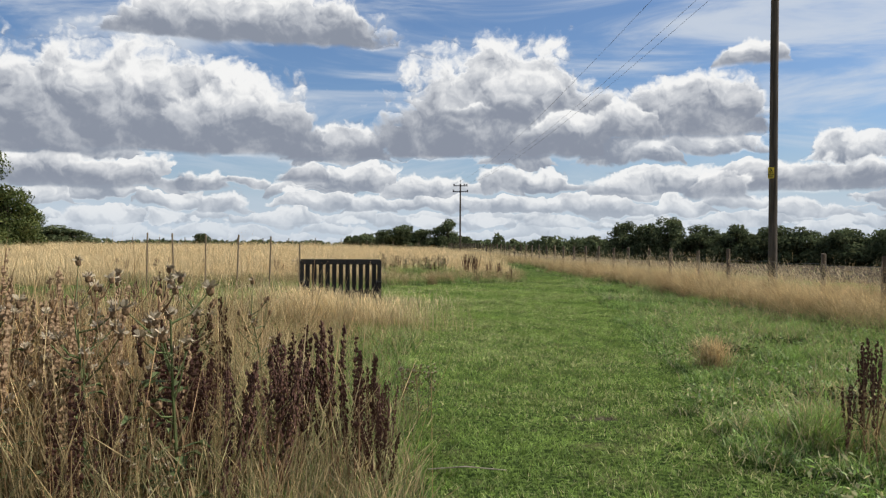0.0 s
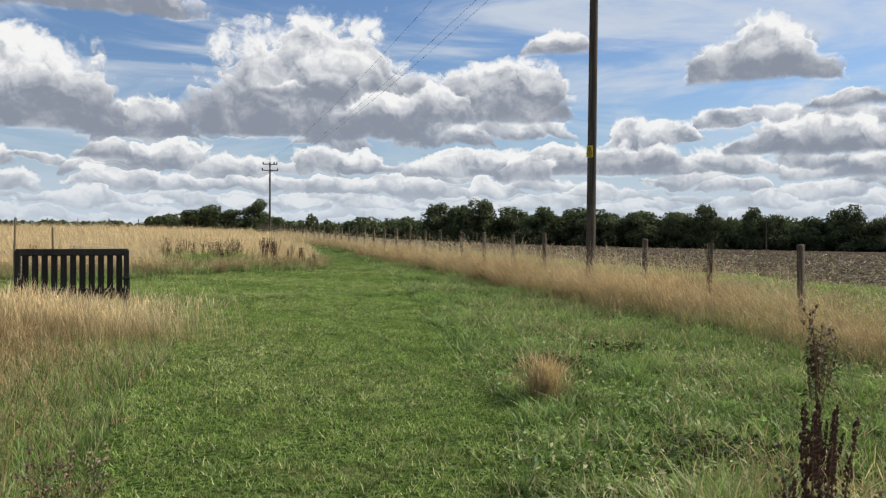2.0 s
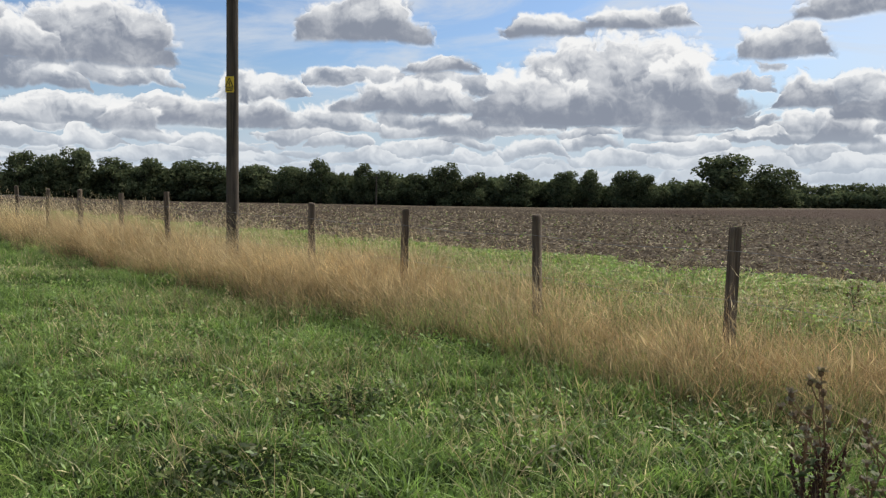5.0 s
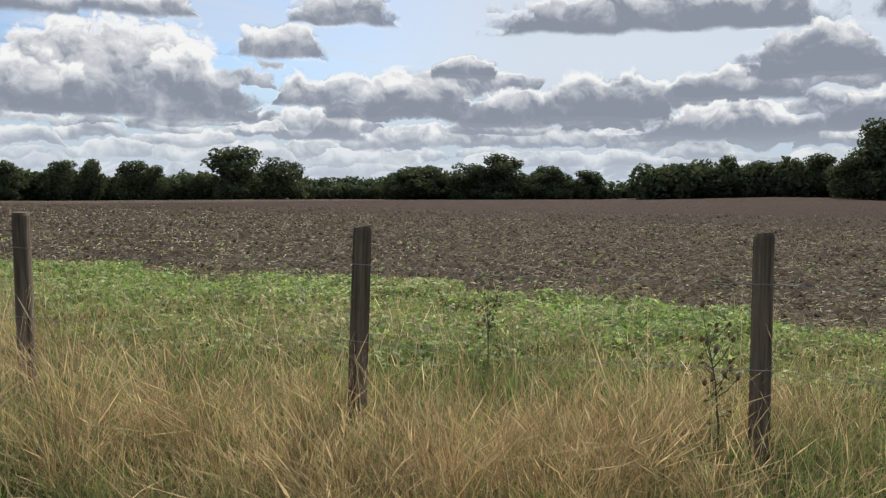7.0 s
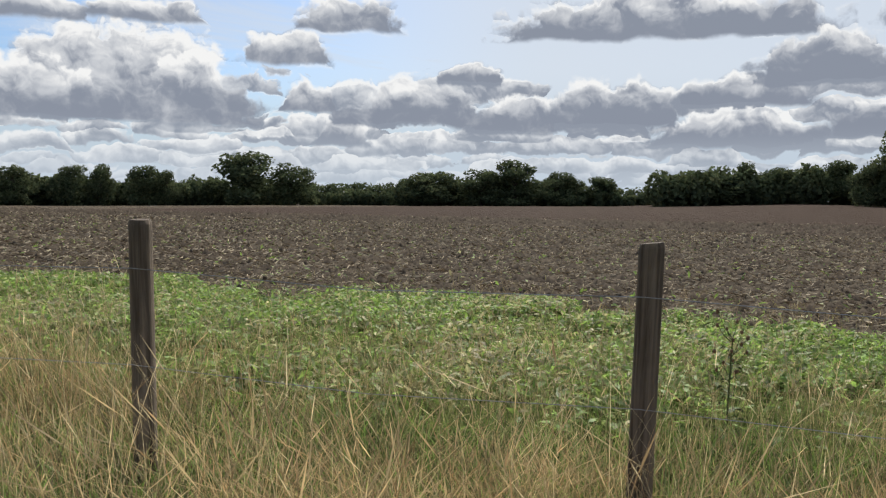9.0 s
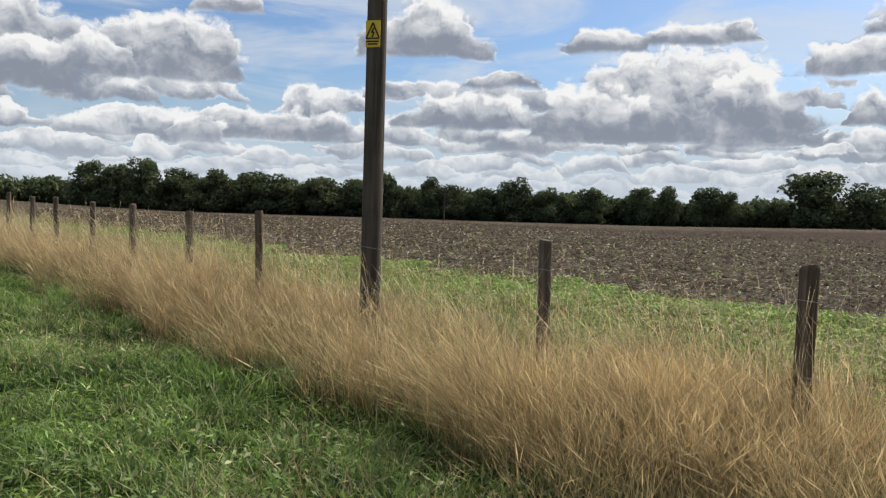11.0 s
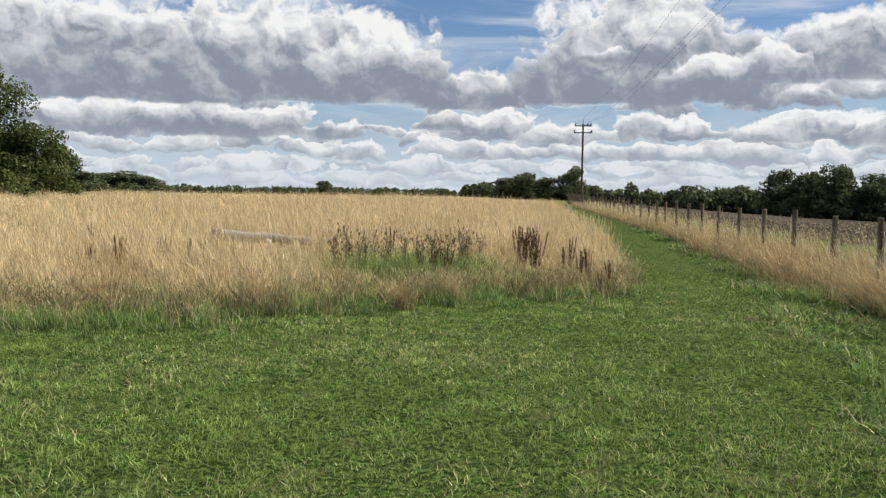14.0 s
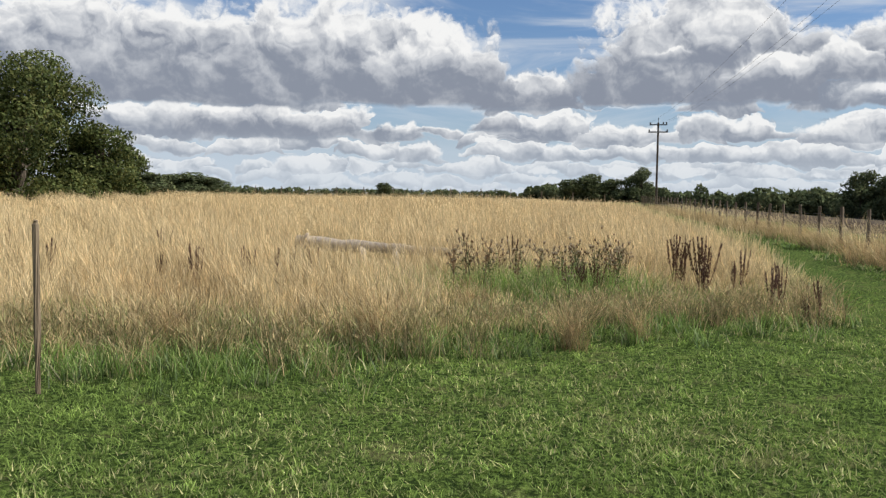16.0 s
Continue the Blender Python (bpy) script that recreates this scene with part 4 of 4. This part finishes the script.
def thistle(seed, tall, heads):
    """A creeping thistle going to seed: leafy stem, branches, woolly heads."""
    rnd = random.Random(seed)
    root = new("thistle")
    stem, leaf, bud, wool = bmesh.new(), bmesh.new(), bmesh.new(), bmesh.new()
    sway = Vector((rnd.uniform(-0.1, 0.1), rnd.uniform(-0.1, 0.1), 0))
    line = [Vector((0, 0, 0)) + sway * (u * u) + Vector((0, 0, tall * 0.8 * u)) for u in (0, 0.35, 0.7, 1.0)]
    tube(stem, line, [0.008, 0.007, 0.005, 0.003], 6)
    for i in range(26):
        u = rnd.uniform(0.05, 0.9)
        p = Vector((0, 0, tall * 0.8 * u)) + sway * u * u
        a = rnd.uniform(0, 6.28)
        ln = rnd.uniform(0.07, 0.17) * (1.1 - 0.6 * u)
        d, s = Vector((math.cos(a), math.sin(a), 0.25)), Vector((-math.sin(a), math.cos(a), 0)) * ln * 0.16
        v = [leaf.verts.new(q) for q in (p, p + d * ln * 0.4 + s, p + d * ln * 0.55 + s * 0.4, p + d * ln * 0.75 + s * 0.9, p + d * ln - Vector((0, 0, ln * 0.3)), p + d * ln * 0.75 - s * 0.9, p + d * ln * 0.55 - s * 0.4, p + d * ln * 0.4 - s)]
        leaf.faces.new(v)
    for i in range(heads):
        a = rnd.uniform(0, 6.28)
        u = rnd.uniform(0.55, 1.0)
        p = Vector((0, 0, tall * 0.8 * u)) + sway * u * u
        q = p + Vector((math.cos(a), math.sin(a), 0)) * rnd.uniform(0.03, 0.16) + Vector((0, 0, rnd.uniform(0.05, 0.2) * tall))
        tube(stem, [p, (p + q) / 2 + Vector((0, 0, -0.02)), q], [0.004, 0.003, 0.002], 4)
        r = rnd.uniform(0.010, 0.016)
        m = Matrix.Translation(q) @ Matrix.Diagonal((1, 1, 1.3, 1))
        bmesh.ops.create_icosphere(bud, subdivisions=1, radius=r, matrix=m)
        if rnd.random() < 0.7:
            for j in range(16):
                d = Vector((rnd.gauss(0, 1), rnd.gauss(0, 1), abs(rnd.gauss(0, 1)) + 0.2)).normalized()
                s = d.orthogonal().normalized() * 0.003
                b = q + Vector((0, 0, r * 0.6))
                v = [wool.verts.new(k) for k in (b - s, b + s, b + d * rnd.uniform(0.016, 0.034) + s * 1.5, b + d * rnd.uniform(0.016, 0.034) - s * 1.5)]
                wool.faces.new(v)
    part("stem", stem, GREEN_STEM if seed % 2 else DRY_STEM, root)
    tagged(part("leaf", leaf, THISTLE_LEAF, root), kind="stuff")
    tagged(part("flower_head", bud, BUD, root, "dry brown flower heads"), kind="stuff")
    tagged(part("seed_wool", wool, FLUFF, root, "pale woolly seed tufts"), kind="stuff")
    return tagged(root, "thistle gone to seed with pale woolly heads", "weed", "thistles gone to seed")


def plant(kinds, spots, seed):
    """Sets copies of the kinds at the spots (x, y, scale)."""
    rnd = random.Random(seed)
    used = set()
    for x, y, s in spots:
        kind = rnd.choice(kinds)
        m = pose(x, y, float(height_at(x, y)) - 0.01, rnd.uniform(-5, 5), rnd.uniform(-5, 5), rnd.uniform(0, 360))
        ob = kind if kind not in used else copy_thing(kind, m)
        ob.matrix_world = m
        used.add(kind)
        ob.scale = (s, s, s)
    for kind in kinds:
        if kind not in used:
            kind.matrix_world = pose(-12.0, -9.0, float(height_at(-12, -9)))


def near(x, y, sx, sy, count, lo, hi, seed):
    rnd = random.Random(seed)
    return [(rnd.gauss(x, sx), rnd.gauss(y, sy), rnd.uniform(lo, hi)) for _ in range(count)]


DOCK_LABEL = "dead dark red-brown dock plant with dense seed spikes"
plant([dock(i, 1.0, 5 + i, DOCK, DOCK_LABEL, "dead dock plants") for i in range(4)],
      near(-9.50, -14.5, 0.20, 0.32, 9, 0.85, 1.05, 1) + near(-9.35, -13.6, 0.15, 0.3, 3, 0.6, 0.75, 2)
      + [(-9.85, -14.9, 1.1), (-10.9, -14.9, 1.1), (-10.5, -15.9, 1.0), (-11.3, -15.6, 1.15), (-10.2, -15.4, 0.95), (-11.9, -12.0, 1.1)]
      + near(-11.4, -13.4, 0.7, 0.9, 6, 1.0, 1.2, 3) + near(-10.2, -14.3, 0.45, 0.5, 4, 0.7, 1.0, 31) + near(-9.2, -14.4, 0.2, 0.35, 4, 0.5, 0.7, 32)
      + [(-3.62, -11.05, 0.62), (-3.5, -10.95, 0.55), (-5.25, -12.95, 0.60), (-5.95, -13.68, 0.85), (-5.82, -13.6, 0.80), (-6.12, -13.75, 0.55)]
      + [(-5.93, 12.37, 1.06), (-5.82, 12.25, 0.95), (-5.66, 11.34, 1.12), (-5.60, 11.40, 1.0), (-4.99, 12.08, 0.80), (-5.12, 12.0, 0.6), (-4.92, 10.48, 0.74), (-4.80, 10.55, 0.7), (-4.52, 9.81, 0.60), (-4.66, 9.85, 0.4)]
      + [(-8.37, 12.85, 0.92), (-8.76, 11.84, 0.7), (-9.0, 12.0, 0.66)] + near(-7.3, 10.7, 0.25, 0.2, 6, 0.6, 0.75, 8)
      + near(-12.2, 11.0, 1.5, 0.6, 9, 0.6, 0.85, 9) + near(-16, 11, 2.2, 1.5, 6, 0.7, 0.9, 10), 11)
plant([dock(60 + i, 1.0, 6 + i, TAN_SEED, "dry tan-brown weed with withered seed spikes", "dry brown weeds") for i in range(3)],
      near(-11.4, -14.2, 0.7, 0.8, 26, 1.0, 1.38, 33) + near(-12.6, -13.6, 0.6, 0.9, 12, 1.1, 1.4, 34) + near(-10.4, -13.8, 0.5, 0.6, 10, 0.75, 1.05, 35), 13)
plant([thistle(20 + i, 1.0, 11 + 2 * i) for i in range(4)],
      near(-11.1, -14.7, 0.6, 0.8, 26, 1.1, 1.4, 21) + near(-12.2, -13.4, 0.6, 0.8, 8, 1.0, 1.25, 28) + near(-10.4, -14.9, 0.35, 0.4, 6, 0.6, 0.9, 22) + near(-12.0, -11.8, 1.0, 0.9, 8, 0.9, 1.15, 23)
      + [(-8.72, -12.4, 0.50), (-8.62, -12.3, 0.46), (-8.82, -12.5, 0.52)] + near(-9.0, -12.6, 0.25, 0.3, 4, 0.4, 0.55, 24)
      + [(-3.64, -11.08, 0.95), (-3.72, -11.2, 0.80), (-3.54, -10.95, 0.85)] + near(-5.5, -14.0, 0.25, 0.25, 6, 0.45, 0.62, 25)
      + near(-7.9, 11.3, 0.75, 0.5, 30, 0.8, 1.05, 26) + near(-10, -5.6, 0.8, 0.3, 5, 0.4, 0.6, 27) + [(-0.02, -10.74, 0.86), (1.6, -9.25, 0.75)], 12)


def tussock(x, y, count, seed):
    rng = np.random.default_rng(seed)
    a, r = rng.uniform(0, 2 * np.pi, count), np.abs(rng.normal(0, 0.11, count))
    return np.stack([x + r * np.cos(a), y + r * np.sin(a)], 1)


TUSSOCKS = ((-9.27, 7.2, 420, 11), (-7.45, 7.6, 340, 12), (-6.75, 8.2, 220, 13), (-11.2, 6.9, 380, 14), (-10.4, 8.4, 360, 15), (-8.6, 9.4, 300, 16), (-12.2, 8.4, 300, 17))
for spot in TUSSOCKS:
    blades("grass_tussock", tussock(*spot), 0.26, 0.58, 0.0030, 0.42, (-0.12, 0), 3, STRAW, "leaning dry tan tussock in front of the meadow", "grass", head=0.2)
blades("lush_tussock", np.concatenate([tussock(-6.05, -13.25, 900, 21) + RNG.normal(0, 0.10, (900, 2)), tussock(-5.75, -12.9, 500, 22) + RNG.normal(0, 0.08, (500, 2))]), 0.12, 0.34, 0.0085, 0.55, (0, 0), 3, VERGE, "lush dark green grass tussock beside the path", "grass")
blades("verge_dry_grass", np.stack([RNG.normal(-5.45, 0.34, 1100), RNG.normal(-13.5, 0.45, 1100)], 1), 0.20, 0.48, 0.0024, 0.42, (-0.1, 0), 3, STRAW, "dry tan grass leaning among the weeds of the verge", "grass", head=0.22)
blades("grass_tussock", tussock(-5.45, -10.05, 750, 1), 0.22, 0.44, 0.0035, 0.28, (0, 0), 3, STRAW, "dry tan tussock standing in the green verge", "grass", head=0.2)
blades("bench_grass", np.concatenate([np.stack([RNG.normal(-9.7, 0.75, 5000), RNG.normal(-5.5, 0.45, 5000)], 1)]), 0.38, 0.62, 0.0035, 0.22, (-0.05, 0), 3, MEADOW, "pale dry grass growing up behind the bench", "grass", head=0.22)


# ---- trees ----
def leaf_cloud(lobes, count, size, seed, fill=0.5):
    """Leaf clumps over the outsides of many lobes (x, y, z, rx, rz), shaded by colour underneath."""
    rng = np.random.default_rng(seed)
    lobes = np.array(lobes, float)
    area = lobes[:, 3] * lobes[:, 4]
    pick = rng.choice(len(lobes), count, p=area / area.sum())
    d = rng.normal(0, 1, (count, 3))
    d /= np.linalg.norm(d, axis=1)[:, None]
    r = 1 - fill * rng.random(count) ** 2.0
    r = r * (1 + 0.12 * np.sin(5 * d[:, 0] + 3 * d[:, 2]) * np.sin(4 * d[:, 1] + pick))
    L = lobes[pick]
    c = L[:, :3] + d * r[:, None] * np.stack([L[:, 3], L[:, 3], L[:, 4]], 1)
    nrm = d + rng.normal(0, 0.7, (count, 3))
    nrm /= np.linalg.norm(nrm, axis=1)[:, None]
    a = np.cross(nrm, rng.normal(0, 1, (count, 3)))
    a /= np.linalg.norm(a, axis=1)[:, None]
    b = np.cross(nrm, a)
    s = size * rng.uniform(0.5, 1.4, count)[:, None]
    V = np.stack([c - a * s, c - b * s * 0.55, c + a * s, c + b * s * 0.55], 1).reshape(-1, 3)
    # not a leaf tip here: undersides take the dark end, crown shade painted in
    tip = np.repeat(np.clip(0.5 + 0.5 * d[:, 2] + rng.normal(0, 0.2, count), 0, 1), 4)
    return V, tip, np.repeat(rng.random(count), 4)


def tree(seed, tall, spread, trunk, count, size, mat, label, low=0.12, lobes_n=22, gather=1.0):
    """A broad-leaved tree: tapered trunk, limbs and a crown of leaf clumps with gaps."""
    rnd = random.Random(seed)
    root = new("tree")
    bm = bmesh.new()
    tube(bm, [(0, 0, -0.3), (0.05, 0, tall * 0.2), (rnd.uniform(-0.2, 0.2), rnd.uniform(-0.2, 0.2), tall * 0.45), (rnd.uniform(-0.4, 0.4), 0.1, tall * 0.85)], [trunk * 1.25, trunk, trunk * 0.7, trunk * 0.12], 9)
    lobes = []
    for i in range(lobes_n):
        a = rnd.uniform(0, 6.28)
        u = (i + 0.5) / lobes_n
        z = tall * (low + (0.93 - low) * u)
        prof = math.sin(math.pi * (0.28 + 0.57 * u)) ** 0.8
        out = spread * prof * rnd.uniform(0.35, 0.85) * gather
        rr = spread * rnd.uniform(0.22, 0.40) * (0.7 + 0.5 * prof)
        c = (out * math.cos(a), out * math.sin(a), z)
        lobes.append((*c, rr, rr * rnd.uniform(0.6, 0.85)))
        z0 = min(z * 0.75, tall * 0.6)
        tube(bm, [(0, 0, z0 * 0.8), (c[0] * 0.5, c[1] * 0.5, z0 * 0.85 + (z - z0) * 0.6), c], [trunk * 0.38, trunk * 0.2, trunk * 0.05], 5)
    part("trunk", bm, BARK, root)
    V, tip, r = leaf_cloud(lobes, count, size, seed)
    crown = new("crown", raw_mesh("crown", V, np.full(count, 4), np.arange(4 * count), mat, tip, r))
    crown.parent = root
    return tagged(root, label, "tree")


EYE = (-6.0, -9.0)


def bearing(azimuth, away):
    a = radians(azimuth)
    return EYE[0] + away * math.sin(a), EYE[1] + away * math.cos(a)


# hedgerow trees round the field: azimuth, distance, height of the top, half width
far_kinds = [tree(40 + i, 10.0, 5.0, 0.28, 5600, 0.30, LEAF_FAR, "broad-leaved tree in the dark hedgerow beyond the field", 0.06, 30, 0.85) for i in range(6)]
for kind in far_kinds:
    kind["group"] = "hedgerow trees"
spots = [
    (0.5, 189, 6.9, 3.1), (-0.6, 189, 5.9, 2.5), (2.0, 189, 5.9, 3.0), (3.8, 189, 8.1, 2.8), (16.4, 164, 6.9, 2.7), (18.0, 164, 6.6, 3.0),
    (19.5, 164, 7.9, 3.2), (21.9, 164, 6.2, 3.2), (23.7, 164, 6.4, 3.2), (26.5, 164, 6.0, 3.7), (28.6, 164, 5.4, 2.9), (31.0, 164, 5.4, 3.3),
    (33.6, 164, 5.1, 2.5), (35.4, 164, 6.8, 2.3), (38.4, 163, 6.0, 2.1), (40.1, 163, 4.8, 2.4), (42.2, 163, 4.2, 2.7), (44.1, 163, 6.0, 2.8),
    (46.2, 163, 4.3, 2.6), (49.1, 163, 4.6, 2.7), (52.5, 163, 5.1, 2.4), (54.1, 163, 5.3, 2.0), (56.7, 163, 5.4, 2.8), (58.0, 163, 4.5, 1.9),
    (63.0, 162, 8.2, 5.0), (66.1, 162, 6.1, 3.4), (75.7, 161, 5.4, 4.6), (78.8, 161, 6.1, 3.5), (81.1, 161, 7.8, 4.1), (83.8, 161, 5.9, 3.3),
    (85.3, 162, 4.4, 2.2), (86.8, 162, 5.0, 3.0), (92.2, 131, 4.9, 2.1), (94.4, 131, 5.0, 2.3), (96.0, 131, 6.7, 1.7), (95.7, 131, 4.5, 3.9),
    (97.6, 131, 5.9, 2.5), (99.6, 131, 5.9, 2.8), (101.3, 131, 6.9, 2.5), (103.0, 117, 6.1, 1.9), (104.7, 117, 10.7, 3.0), (105.1, 117, 7.5, 3.2),
    (108.1, 117, 9.2, 2.8), (109.9, 117, 9.0, 2.9),
    (-12.9, 330, 7.0, 3.0), (-27.2, 95, 3.6, 2.6), (-25.0, 100, 3.7, 2.8), (-23.9, 100, 3.3, 2.4),
]
used = set()
for i, (a, away, top, half) in enumerate(spots):
    x, y = bearing(a, away)
    z = float(height_at(x, y)) - 0.1
    kind = far_kinds[(i * 5 + i // 6) % 6]
    m = pose(x, y, z, 0, 0, 67 * i)
    ob = kind if kind not in used else copy_thing(kind, m)
    ob.matrix_world = m
    used.add(kind)
    ob.scale = (half / 3.3, half / 3.3, (top - z) / 10)


def hedge(name, a0, a1, away, up, count, size, seed, label):
    """A thick belt of bushes along an arc of the horizon, up degrees over it."""
    rnd = random.Random(seed)
    lobes = []
    steps = int(abs(a1 - a0) * away / 57.3 / 1.7) + 2
    for i in range(steps):
        a = a0 + (a1 - a0) * i / (steps - 1)
        for row in range(2):
            x, y = bearing(a + rnd.uniform(-0.3, 0.3), away + rnd.uniform(-3, 6))
            z = float(height_at(x, y))
            t = (1.4 + away * math.tan(radians(up)) - z) * rnd.uniform(0.72, 1.03) * (1 + 0.08 * math.sin(a * 1.9) + 0.05 * math.sin(a * 5.3))
            lobes.append((x, y, z + t * 0.45, t * rnd.uniform(0.36, 0.55), t * 0.55))
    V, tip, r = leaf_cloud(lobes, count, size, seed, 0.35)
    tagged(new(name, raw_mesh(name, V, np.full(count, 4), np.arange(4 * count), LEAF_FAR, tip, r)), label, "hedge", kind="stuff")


hedge("far_wood", 19, 34, 168, 1.1, 30000, 0.45, 1, "dark belt of woodland beyond the field")
hedge("far_wood", 33, 48, 168, 0.85, 28000, 0.45, 9, "dark belt of woodland beyond the field")
hedge("far_wood", 47, 61, 168, 0.7, 22000, 0.45, 2, "dark belt of woodland beyond the field")
hedge("far_hedge", 60, 74, 172, 0.1, 13000, 0.42, 3, "dark hedge along the far side of the field")
hedge("far_wood", 60, 92, 420, 0.72, 16000, 0.9, 12, "pale wooded rise far beyond the field")
hedge("far_wood", 73.5, 85, 166, 0.95, 18000, 0.42, 10, "dark belt of woodland beyond the field")
hedge("far_hedge", 84, 92, 160, 0.25, 10000, 0.40, 11, "dark hedge along the far side of the field")
hedge("far_wood", 91, 118, 130, 1.9, 28000, 0.40, 4, "dark wood closing the far side of the field")
hedge("far_hedge", 4, 20, 200, 0.85, 18000, 0.5, 5, "low dark hedge on the horizon")
hedge("far_hedge", -3, 5, 195, 0.95, 11000, 0.5, 6, "dark hedge behind the meadow")
hedge("far_hedge", -30, -3, 420, 0.55, 14000, 0.7, 7, "low line of bushes on the meadow's horizon")
hedge("far_hedge", -34, -23.5, 110, 1.05, 10000, 0.4, 8, "dark hedge at the meadow's far side")

for seed, a, away, tall, spread, count, low, label in (
        (71, -33.0, 72, 10.2, 6.0, 17000, 0.05, "large leafy green ash tree at the edge of the meadow"),
        (72, -40.2, 70, 11.6, 5.2, 14000, 0.04, "large leafy green tree beside the ash"),
        (73, -28.9, 74, 5.6, 3.4, 7000, 0.03, "lower bushy green tree beside the ash"),
        (74, -36.6, 78, 6.5, 4.0, 7000, 0.03, "lower bushy green tree behind the ash")):
    big = tree(seed, tall, spread, 0.34, int(count * 2.8), 0.125, LEAF_NEAR, label, low, 38)
    x, y = bearing(a, away)
    big.matrix_world = pose(x, y, float(height_at(x, y)) - 0.1)

# far posts along the meadow's end
for i in range(26):
    x, y = -4.0 - i * 3.6, 96 + 0.25 * i + 0.3 * math.sin(i * 2.1)
    ob = new("meadow_post", POSTS[i % 5])
    ob.matrix_world = pose(x, y, float(height_at(x, y)) + 0.05, 0, 0, 40 * i)
    tagged(ob, "small wooden post at the meadow's far boundary", "post", "posts at the meadow's end")


# ---- small far things ----
def far_pole(a, away, tall):
    x, y = bearing(a, away)
    root = new("far_pole")
    bm = bmesh.new()
    tube(bm, [(0, 0, -0.3), (0, 0, tall * 0.5), (0, 0, tall)], [0.13, 0.11, 0.09], 8)
    part("shaft", bm, POLE_WOOD, root)
    bm = bmesh.new()
    box(bm, -0.8, 0.8, -0.06, 0.06, tall - 0.5, tall - 0.38, 0.01)
    part("crossarm", bm, DARK_METAL, root)
    root.matrix_world = pose(x, y, float(height_at(x, y)), 0, 0, -a)
    return tagged(root, "far wooden pole with one crossarm before the woodland", "utility pole")


far_pole(39.3, 150, 5.6)


bm = bmesh.new()
tube(bm, [(-8.72, -13.75, -0.105), (-8.5, -13.78, -0.085), (-8.25, -13.8, -0.105)], [0.004, 0.0045, 0.003], 6)
tagged(finish("twig", bm, LOG_WOOD), "thin pale dry stem lying across the path's edge", "twig")
